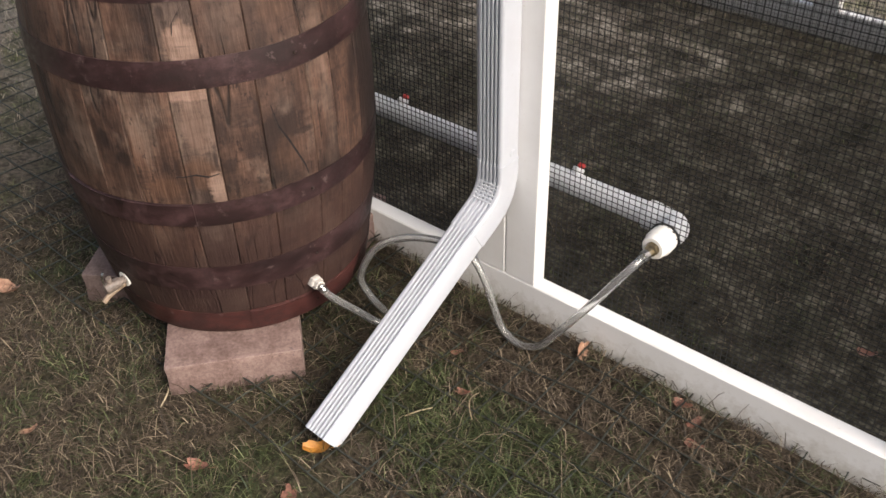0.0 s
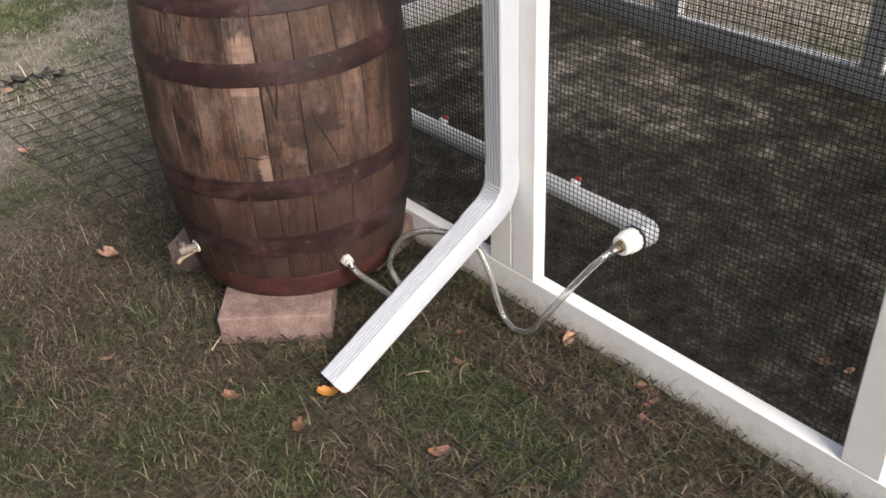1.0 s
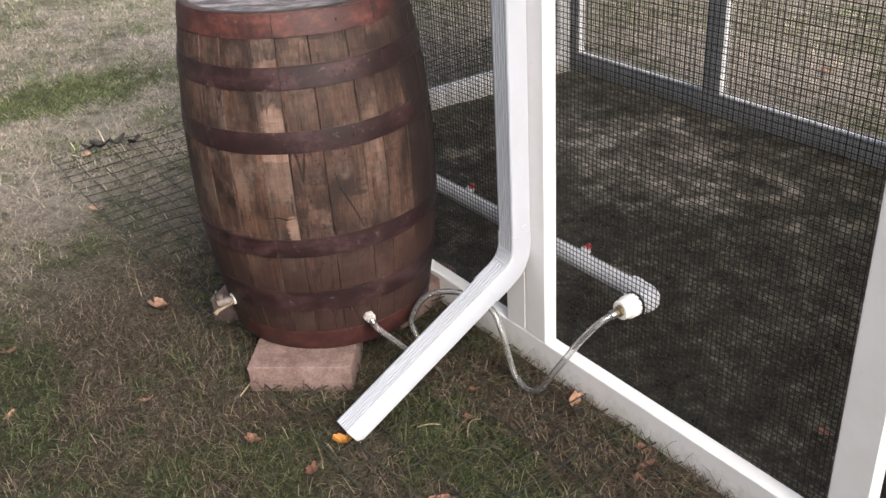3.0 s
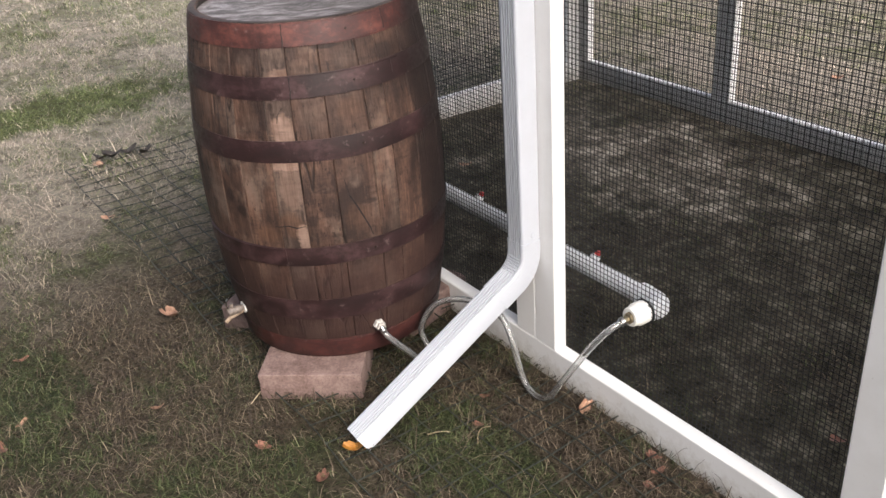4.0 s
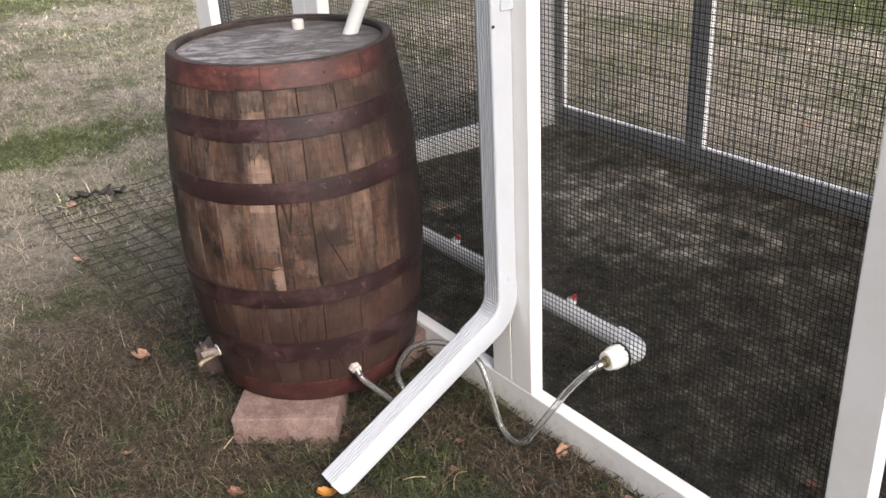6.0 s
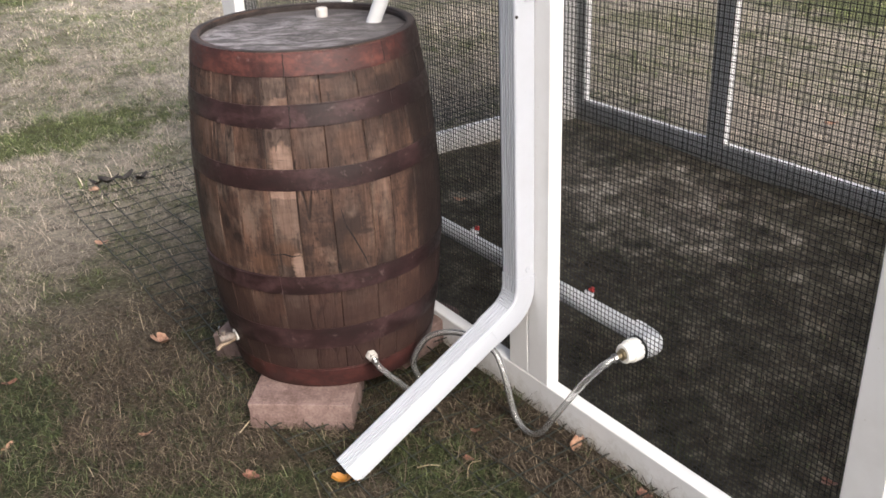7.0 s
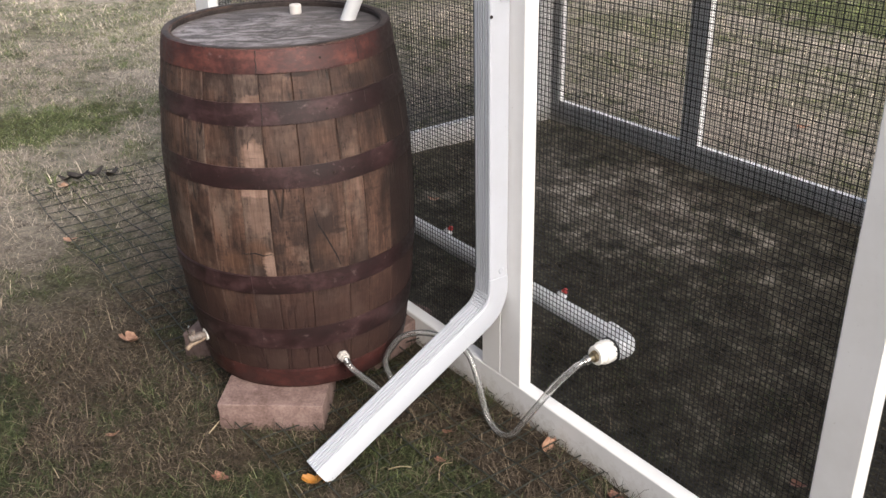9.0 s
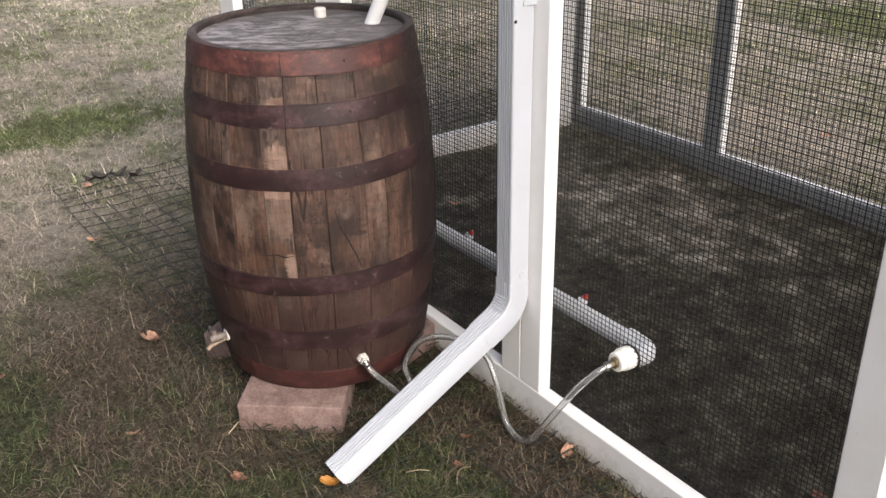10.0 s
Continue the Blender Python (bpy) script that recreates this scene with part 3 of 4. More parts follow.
# ---------------------------------------------------------------- the run: timber frame, mesh, roof
SILL_H, DEEP = 0.097, 0.041
X0, X1, Y1 = -1.90, 1.885, 1.79
PITCH, GAUGE = 0.0127, 0.00064
TOP = 2.02


def wire_mesh(name, parent, origin, along, length, height, rnd):
    """A sheet of square welded mesh: upright and level wires, one piece."""
    verts, faces = [], []

    def wire(a, b, across1, across2):
        n = len(verts)
        for q in (a, b):
            for u, v in ((-1, -1), (1, -1), (1, 1), (-1, 1)):
                verts.append(q + across1 * u * GAUGE + across2 * v * GAUGE)
        faces.extend([(n, n + 1, n + 5, n + 4), (n + 1, n + 2, n + 6, n + 5), (n + 2, n + 3, n + 7, n + 6), (n + 3, n, n + 4, n + 7)])

    o, d, up = Vector(origin), Vector(along), Vector((0, 0, 1))
    out = d.cross(up)
    count = int(length / PITCH)
    for k in range(count + 1):
        s = k * PITCH
        pts = [o + d * (s + rnd.uniform(-0.0006, 0.0006)) + up * z for z in (0, height / 2, height)]
        for a, b in zip(pts, pts[1:]):
            wire(a, b, d, out)
    for k in range(int(height / PITCH) + 1):
        z = k * PITCH
        cuts = max(2, int(length / 0.5))
        pts = [o + d * (length * c / cuts) + up * (z + rnd.uniform(-0.0007, 0.0007)) + out * 0.0013 for c in range(cuts + 1)]
        for a, b in zip(pts, pts[1:]):
            wire(a, b, up, out)
    data = bpy.data.meshes.new(name)
    data.from_pydata([tuple(v) for v in verts], [], faces)
    ob = part(name, data, WIRE, parent, "black square welded wire mesh")
    ob["kind"] = "stuff"
    return ob


def wall(name, label):
    return thing(name, (0, 0, 0), label, "fence wall", kind="structure")


rnd = random.Random(4)
BOARD = "white painted timber board"

front = wall("wall_front", "white painted timber frame of a run, meshed inside")
part("sill", box((X0 - DEEP, -DEEP, -0.03), (X1, 0.0, SILL_H), 0.003), PAINT, front, BOARD)
for lo, hi in ((-0.166, -0.0855), (-0.0845, -0.003), (0.846, 0.93), (X1 - 0.085, X1), (-1.135, -1.053), (-1.051, -0.968), (X0 - DEEP, X0 + 0.085)):
    part("post", box((lo, -DEEP, SILL_H), (hi, -0.0005, TOP), 0.003), PAINT, front, BOARD)
part("top_rail", box((X0 - DEEP, -DEEP, TOP), (X1, 0.0, TOP + 0.09), 0.003), PAINT, front, BOARD)
wire_mesh("wire_mesh", front, (X0, 0.003, 0.0), (1, 0, 0), X1 - X0, TOP, rnd)

back = wall("wall_back", "white painted timber frame with mesh on its inner side")
part("sill", box((X0 - DEEP, Y1, -0.03), (X1, Y1 + DEEP, SILL_H), 0.003), PAINT, back, BOARD)
for lo, hi in ((X0 - DEEP, -1.843), (-1.046, -0.945), (-0.124, -0.035), (0.80, 0.89), (X1 - 0.085, X1)):
    part("post", box((lo, Y1 + 0.0005, SILL_H), (hi, Y1 + DEEP, TOP), 0.003), PAINT, back, BOARD)
part("top_rail", box((X0 - DEEP, Y1, TOP), (X1, Y1 + DEEP, TOP + 0.09), 0.003), PAINT, back, BOARD)
wire_mesh("wire_mesh", back, (X0, Y1 - 0.003, 0.0), (1, 0, 0), X1 - X0, TOP, rnd)

side = wall("wall_end", "white painted timber end frame with wire mesh")
part("sill", box((X0 - DEEP, 0.001, -0.03), (X0, Y1 - 0.001, SILL_H), 0.003), PAINT, side, BOARD)
for lo, hi in ((0.002, 0.085), (Y1 - 0.085, Y1 - 0.002)):
    part("post", box((X0 - DEEP, lo, SILL_H), (X0 - 0.0005, hi, TOP), 0.003), PAINT, side, BOARD)
part("top_rail", box((X0 - DEEP, 0.001, TOP), (X0, Y1 - 0.001, TOP + 0.09), 0.003), PAINT, side, BOARD)
wire_mesh("wire_mesh", side, (X0 + 0.003, 0.0, 0.0), (0, 1, 0), Y1, TOP, rnd)

far_side = wall("wall_far_end", "unseen white painted timber end frame with shading boards below and mesh above")
part("sill", box((X1 + 0.001, -DEEP, -0.03), (X1 + DEEP, Y1 + DEEP, SILL_H), 0.003), PAINT, far_side, BOARD)
for lo, hi in ((-DEEP, 0.045), (0.86, 0.945), (Y1 - 0.045, Y1 + DEEP)):
    part("post", box((X1 + 0.0015, lo, SILL_H), (X1 + DEEP, hi, TOP), 0.003), PAINT, far_side, BOARD)
part("top_rail", box((X1 + 0.001, -DEEP, TOP), (X1 + DEEP, Y1 + DEEP, TOP + 0.09), 0.003), PAINT, far_side, BOARD)
wire_mesh("wire_mesh", far_side, (X1 - 0.003, 0.0, 0.0), (0, 1, 0), Y1, TOP, rnd)
# boards added out of view to hold side light off the floor and back posts
part("panel", box((X1 + 0.004, 0.046, SILL_H + 0.001), (X1 + 0.016, Y1 - 0.046, 1.15), 0.002), PAINT, far_side, "white painted boards added out of view to shade the run")

# out of view; stops short at the back so light reaches that sill
bm = bmesh.new()
bmesh.ops.create_grid(bm, x_segments=1, y_segments=1, size=0.5)
for v in bm.verts:
    v.co = Vector((X0 - 0.1 + (v.co.x + 0.5) * (X1 - X0 + 0.2), -0.06 + (v.co.y + 0.5) * 1.40, TOP + 0.094))
roof = part("roof", bm, ROOFING)
tagged(roof, "plain grey roof sheet over the run", "roof", kind="structure")

# unseen wall, added to keep sky light off the near lawn and front faces
house = part("wall_shade", box((-2.6, -3.8, -0.05), (9.0, -3.6, 3.3), 0.0), SHADE_WALL)
tagged(house, "plain grey wall added out of view to shade the run's front", "house wall", kind="structure")


# ---------------------------------------------------------------- barrel
BX, BY, BZ, BH, RH, RB = -0.634, -0.341, 0.084, 0.933, 0.288, 0.337


def barrel_r(z):
    u = z / BH
    return RB - (RB - RH) * abs(2 * u - 1) ** 2


def stave(a0, a1, rows=16, cols=4):
    """One curved oak stave between two bearings, its long edges eased."""
    bm = bmesh.new()
    outer, inner = [], []
    for i in range(rows + 1):
        z = BH * i / rows
        r = barrel_r(z)
        ro, ri = [], []
        for k in range(cols + 1):
            s = k / cols
            a = a0 + (a1 - a0) * s
            ease = 0.0018 if k in (0, cols) else 0.0
            ro.append((r - ease, a + (0.0004 / r if k == 0 else -0.0004 / r if k == cols else 0), z))
            ri.append((r - 0.021, a, z))
        # eased shoulders just inside both edges
        ro.insert(1, (r, a0 + 0.0025 / r, z))
        ro.insert(-1, (r, a1 - 0.0025 / r, z))
        outer.append([bm.verts.new((q * math.cos(a), q * math.sin(a), h)) for q, a, h in ro])
        inner.append([bm.verts.new((q * math.cos(a), q * math.sin(a), h)) for q, a, h in ri])
    for g in (outer, inner):
        for a, b in zip(g, g[1:]):
            for k in range(len(a) - 1):
                bm.faces.new((a[k], a[k + 1], b[k + 1], b[k]))
    for a, b, c, d in zip(outer, outer[1:], inner, inner[1:]):
        bm.faces.new((a[0], b[0], d[0], c[0]))
        bm.faces.new((a[-1], c[-1], d[-1], b[-1]))
    for o, i in ((outer[0], inner[0]), (outer[-1], inner[-1])):
        bm.faces.new(o + i[::-1])
    return bm


def hoop(z0, z1, seed):
    """A riveted steel band that follows the bulge, its edges a little wavy."""
    bm = bmesh.new()
    n, rows = 96, 4
    r2 = random.Random(seed)
    ph = [r2.uniform(0, 6.28) for _ in range(4)]
    ring = []
    for k in range(n):
        a = 2 * math.pi * k / n
        wob = 0.0012 * math.sin(3 * a + ph[0]) + 0.0008 * math.sin(7 * a + ph[1])
        col = []
        for i in range(rows + 1):
            z = z0 + (z1 - z0) * i / rows + wob
            r = barrel_r(min(max(z, 0), BH)) + 0.0018 + 0.0006 * math.sin(5 * a + ph[2])
            if i in (0, rows):
                r -= 0.0006
            col.append(bm.verts.new((r * math.cos(a), r * math.sin(a), z)))
        for i in (rows, 0):
            z = z0 + (z1 - z0) * i / rows + wob
            r = barrel_r(min(max(z, 0), BH)) - 0.001
            col.append(bm.verts.new((r * math.cos(a), r * math.sin(a), z)))
        ring.append(col)
    for k in range(n):
        a, b = ring[k], ring[(k + 1) % n]
        for i in range(len(a)):
            bm.faces.new((a[i], b[i], b[(i + 1) % len(a)], a[(i + 1) % len(a)]))
    return bm


def build_barrel():
    barrel = thing("barrel", (BX, BY, BZ), "weathered oak rain barrel with rusted hoops on concrete blocks", "barrel")
    seams = [-101, -77, -64.2, -48.3, -36.8, -22, -4.5, 5.8, 20.6, 40]
    r2 = random.Random(8)
    a = 40
    while a < 259 - 20:
        a += r2.uniform(11, 19)
        seams.append(a)
    seams[-1] = 259
    for lo, hi in zip(seams, seams[1:]):
        pale = lo == -48.3
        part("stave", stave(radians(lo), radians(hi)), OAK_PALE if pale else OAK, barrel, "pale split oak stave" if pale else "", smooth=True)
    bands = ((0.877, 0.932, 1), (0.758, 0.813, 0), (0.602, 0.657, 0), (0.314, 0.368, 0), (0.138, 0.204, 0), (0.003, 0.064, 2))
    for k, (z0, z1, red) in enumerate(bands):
        rust = (HOOP, HOOP_RED, HOOP_FOOT)[red]
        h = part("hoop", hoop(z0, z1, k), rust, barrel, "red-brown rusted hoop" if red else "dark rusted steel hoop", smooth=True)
        zm = (z0 + z1) / 2
        a0 = radians((-37, -36, 150, -100, 60, -37)[k])
        lap = bmesh.new()
        cols = []
        for j in range(15):
            a = a0 + radians(52) * j / 14
            cols.append([lap.verts.new((r * math.cos(a), r * math.sin(a), z)) for r, z in ((barrel_r(z0 + 0.001) + 0.0012, z0 + 0.001), (barrel_r(z0 + 0.002) + 0.0042, z0 + 0.002), (barrel_r(zm) + 0.0044, zm), (barrel_r(z1 - 0.003) + 0.0042, z1 - 0.003), (barrel_r(z1 - 0.002) + 0.0012, z1 - 0.002))])
        for c, d in zip(cols, cols[1:]):
            for i in range(5):
                lap.faces.new((c[i], d[i], d[(i + 1) % 5], c[(i + 1) % 5]))
        lap.faces.new(cols[0])
        lap.faces.new(cols[-1])
        part("lap", lap, rust, h, smooth=True)
        ang = radians(-8)
        r = barrel_r(zm) + 0.0042
        at = Vector((r * math.cos(ang), r * math.sin(ang), zm))
        part("rivet", lathe([(0.0036, 0), (0.0030, 0.0010), (0, 0.0016)], 10, towards(at, (math.cos(ang), math.sin(ang), 0))), IRON_DARK, h)
        if k in (0, 1):
            for b0, tall in ((a0, 1.0), (radians(12), 0.9 - 0.3 * k)):
                strip = bmesh.new()
                rows = []
                for j in range(6):
                    z = z1 - 0.002 - (z1 - z0 - 0.004) * tall * j / 5
                    w = 0.0017 + 0.0006 * math.sin(5 * j + k)
                    mid = b0 + 0.004 * math.sin(2.3 * j + k)
                    rows.append([strip.verts.new(((barrel_r(z) + h) * math.cos(mid + e / 0.3), (barrel_r(z) + h) * math.sin(mid + e / 0.3), z)) for e, h in ((-w, 0.001), (-w * 0.6, 0.0050), (w * 0.6, 0.0050), (w, 0.001))])
                for c, d in zip(rows, rows[1:]):
                    for i in range(4):
                        strip.faces.new((c[i], d[i], d[(i + 1) % 4], c[(i + 1) % 4]))
                strip.faces.new(rows[0])
                strip.faces.new(rows[-1])
                part("band_end", strip, LAP_EDGE, h, "dark open end of the band")
    # long slanting drying splits across two staves
    for pts in (((-18.5, 0.545), (-17.0, 0.50), (-14.5, 0.47), (-12.0, 0.435), (-9.5, 0.40), (-8.6, 0.378)), ((-51, 0.43), (-48.6, 0.428), (-45, 0.432), (-41, 0.425), (-37.5, 0.43)), ((-43.5, 0.70), (-43.0, 0.72), (-40.5, 0.74), (-38.6, 0.752))):
        crack = bmesh.new()
        rows = []
        for j, (deg, z) in enumerate(pts):
            a = radians(deg)
            w = 0.0004 + 0.0016 * math.sin(math.pi * (j + 0.35) / len(pts))
            r = barrel_r(z)
            rows.append([crack.verts.new(((r + h) * math.cos(a + e * 0.8 / r), (r + h) * math.sin(a + e * 0.8 / r), z + e * 0.8)) for e, h in ((-w, 0.0007), (w, 0.0007), (w, -0.002), (-w, -0.002))])
        for c, d in zip(rows, rows[1:]):
            for i in range(4):
                crack.faces.new((c[i], d[i], d[(i + 1) % 4], c[(i + 1) % 4]))
        crack.faces.new(rows[0])
        crack.faces.new(rows[-1])
        part("crack", crack, SPLIT, barrel, "black drying split in the oak")
    # head boards, set below the rim
    zt = BH - 0.016
    rin = barrel_r(zt) - 0.020
    edges = [-rin, -0.19, -0.118, -0.036, 0.046, 0.112, 0.196, rin]
    for lo, hi in zip(edges, edges[1:]):
        lo, hi = lo + 0.0005, hi - 0.0005
        bm = bmesh.new()
        rr = rin * 0.9995
        top = []
        for s in (-1, 1):
            for k in range(9):
                y = (lo + (hi - lo) * k / 8) if s < 0 else (hi - (hi - lo) * k / 8)
                top.append((s * math.sqrt(max(rr * rr - y * y, 0)), y))
        top = list(dict.fromkeys((round(x, 5), round(y, 5)) for x, y in top))
        up = [bm.verts.new((x, y, zt)) for x, y in top]
        dn = [bm.verts.new((x, y, zt - 0.022)) for x, y in top]
        bm.faces.new(up)
        bm.faces.new(dn[::-1])
        for k in range(len(top)):
            bm.faces.new((up[k], up[(k + 1) % len(top)], dn[(k + 1) % len(top)], dn[k]))
        part("head_board", bm, HEAD, barrel, "silver-grey weathered head board").rotation_euler.z = radians(55)
    part("chime", lathe([(rin - 0.001, zt - 0.001), (barrel_r(zt) - 0.0225, zt + 0.003), (barrel_r(BH) - 0.0222, BH - 0.004), (barrel_r(BH) - 0.016, BH + 0.001), (barrel_r(BH) - 0.010, BH + 0.0015), (barrel_r(BH) - 0.001, BH + 0.001), (barrel_r(BH) - 0.004, BH - 0.008), (rin - 0.001, zt - 0.02)], 72, closed=True), RIM, barrel, "worn dark rim")
    bottom = lathe([(0, 0.03), (RH - 0.022, 0.03), (RH - 0.022, 0.05), (0, 0.05)], 48)
    part("bottom_head", bottom, OAK, barrel)
    # bung and overflow stub on the head
    part("bung", lathe([(0.0, 0), (0.0155, 0), (0.0165, 0.004), (0.0165, 0.022), (0.0145, 0.025), (0, 0.025)], 20, Matrix.Translation((-0.757 - BX, -0.221 - BY, zt))), BUNG, barrel, "off-white plastic bung")
    # outlet with hexagonal nut
    ang = radians(-9.3)
    z = 0.174 - BZ
    out = Vector((math.cos(ang), math.sin(ang), 0))
    base = out * (barrel_r(z) - 0.002) + Vector((0, 0, z))
    outlet = part("outlet", lathe([(0, 0), (0.0165, 0), (0.0165, 0.012), (0.0145, 0.016), (0.012, 0.016), (0.012, 0.026), (0, 0.026)], 6, towards(base, out)), BUNG, barrel, "off-white hexagonal outlet fitting")
    part("barb", lathe([(0.0, 0), (0.0075, 0), (0.0095, 0.006), (0.007, 0.009), (0.0095, 0.014), (0.007, 0.02), (0, 0.02)], 16, towards(base + out * 0.024, out + Vector((0, 0, -0.35)))), STEEL, outlet, "grey metal hose barb")
    # tap low on the flank
    ang = radians(-91)
    z = 0.192 - BZ
    out = Vector((math.cos(ang), math.sin(ang), 0))
    up = Vector((0, 0, 1))
    base = out * (barrel_r(z) - 0.002) + up * z
    tap = part("tap", lathe([(0, 0), (0.009, 0), (0.009, 0.014), (0.012, 0.016), (0.012, 0.046), (0.009, 0.052), (0, 0.053)], 18, towards(base, out)), TAP, barrel, "dull brown plastic tap", smooth=True)
    part("washer", lathe([(0.0, 0), (0.017, 0), (0.017, 0.005), (0.0, 0.005)], 20, towards(base, out)), FITTING, tap, "white plastic washer")
    spout = [base + out * 0.006 - up * 0.010, base + out * 0.028 - up * 0.015, base + out * 0.048 - up * 0.019, base + out * 0.062 - up * 0.028]
    part("spout", sweep(spline(spout, 5), circle(0.0058, 12)), TAN, tap, "tan spout", smooth=True)
    part("stem", lathe([(0.0, 0), (0.006, 0), (0.006, 0.016), (0, 0.016)], 12, towards(base + out * 0.038 + up * 0.008, up)), TAP, tap)
    hub = base + out * 0.040 + up * 0.026
    lev = [hub + out * (0.004 + 0.007 * math.sin(q)) + up * 0.017 * math.cos(q) for q in (0.2, 0.9, 1.6, 2.3, 3.0)]
    part("lever", sweep(spline(lev, 4), [(0.0038 * math.cos(q), 0.0022 * math.sin(q)) for q in (math.pi * k / 5 for k in range(10))]), CHROME, tap, "bright chrome lever", smooth=True)


build_barrel()


# ---------------------------------------------------------------- concrete blocks
def build_block(mat, label):
    bm = box((-0.143, -0.1, 0.0), (0.143, 0.1, 0.083), 0.007, 2)
    bmesh.ops.subdivide_edges(bm, edges=bm.edges[:], cuts=3, use_grid_fill=True)
    for v in bm.verts:
        k = noise.noise(v.co * 28) * 0.0022 + noise.noise(v.co * 90) * 0.0008
        v.co += Vector((v.co.x / 0.143, v.co.y / 0.1, (v.co.z - 0.04) / 0.04)) * k
        v.co.z = max(v.co.z, -0.004)
        if v.co.z > 0.0825:
            v.co.z = 0.0825 + (v.co.z - 0.0825) * 0.3
    block = part("concrete_block", bm, mat, smooth=True)
    tagged(block, label, "concrete block", "blocks under the barrel")
    return block


first = build_block(CONCRETE, "pinkish tan tumbled concrete block under the barrel on grass")
first.matrix_basis = pose(-0.445, -0.539, -0.001, 0, 0, 50.3)
copy_thing(first, pose(-0.575, -0.125, -0.001, 0, 0, -72))
dull = build_block(CONCRETE_DULL, "darker grey-brown concrete block under the barrel beside the tap")
dull.matrix_basis = pose(-0.807, -0.480, -0.001, 0, 0, 34.5)
copy_thing(first, pose(-0.82, -0.19, -0.001, 0, 0, 40))


# ---------------------------------------------------------------- downspout
SW, SD = 0.062, 0.060


def spout_outline(w=SW, d=SD, ribs=5, depth=0.0105):
    """Right and up pairs of a ribbed rectangular pipe: ribs along the broad front, plain sides, rounded corners."""
    hw, hd, c = w / 2, d / 2, 0.006
    pts = []

    def corner(cx, cy, a0):
        for k in range(4):
            a = radians(a0 + 30 * k)
            pts.append((cx + c * math.cos(a), cy + c * math.sin(a)))

    corner(hw - c, -hd + c, 270)
    corner(hw - c, hd - c, 0)
    span = w - 2 * c - 0.004
    for k in range(ribs):
        x0 = span / 2 - span * k / ribs
        s = span / ribs
        pts.extend([(x0 - 0.12 * s, hd), (x0 - 0.22 * s, hd - depth), (x0 - 0.62 * s, hd - depth), (x0 - 0.74 * s, hd)])
    corner(-hw + c, hd - c, 90)
    corner(-hw + c, -hd + c, 180)
    return pts


def build_downspout():
    spout = thing("downspout", (0, 0, 0), "white ribbed aluminium downspout with a kicked-out lower length resting on grass", "downspout")
    top, end = Vector((-0.085, -0.0725, TOP + 0.08)), Vector((-0.112, -0.605, 0.024))
    run = (end - Vector((-0.085, -0.0725, 0.335))).normalized()
    bend = Vector((-0.085, -0.0725, 0.335))
    right = Vector((1, 0, 0))
    # thin folded seams make the outer shape of each length a shade different in size
    part("upper_pipe", sweep([top, Vector((-0.085, -0.0725, 1.2)), bend + Vector((0, 0, 0.052))], spout_outline(), right), ENAMEL, spout, smooth=True)
    arc = []
    n = 9
    reach = 0.058
    a, b = bend + Vector((0, 0, reach)), bend + run * reach
    for k in range(n + 1):
        s = k / n
        arc.append(a * (1 - s) ** 2 + bend * 2 * s * (1 - s) + b * s * s)
    path = [a + Vector((0, 0, 0.028))] + arc + [b + run * 0.055]
    bm = sweep(path, spout_outline(SW + 0.003, SD + 0.003, 5, 0.0055), right)
    part("elbow", bm, ENAMEL, spout, "crimped white elbow", smooth=True)
    # crimps across the throat of the elbow
    for k in range(2, n - 1, 1):
        q, d = arc[k], (arc[k + 1] - arc[k - 1]).normalized()
        u = d.cross(right)
        c0 = q + u * (SD / 2 + 0.0012)
        part("crimp", sweep([c0 - right * 0.024, c0 + right * 0.024], [(0.0022 * math.cos(w), 0.0012 * math.sin(w)) for w in (math.pi * j / 4 for j in range(8))], d), ENAMEL, spout)
    part("lower_pipe", sweep([b + run * 0.02, (b + end) / 2, end], spout_outline(), right, caps=False), ENAMEL, spout, smooth=True)
    inner = [(x * 0.975, y * 0.975) for x, y in spout_outline()]
    bm = sweep([b + run * 0.06, end], inner, right, caps=False)
    part("lining", bm, ENAMEL, spout)
    strap = box((-0.0545, -0.078, 1.118), (-0.0505, -0.0405, 1.150), 0.001)
    part("strap", strap, ENAMEL, spout, "white fixing strap")
    # small dark mark near the pipe's front corner, built as a low stud
    part("dark_spot", lathe([(0, 0), (0.0042, 0), (0.0036, 0.0018), (0, 0.0024)], 10, towards((-0.0543, -0.098, 1.086), (1, 0, 0))), IRON_DARK, spout, "small dark spot on the pipe")
    part("rivet", lathe([(0.009, 0), (0.0075, 0.0014), (0.004, 0.0018), (0, 0.0008)], 16, towards((-0.0536, -0.066, 0.44), (1, 0, 0))), ENAMEL, spout, "pressed dimple")


build_downspout()


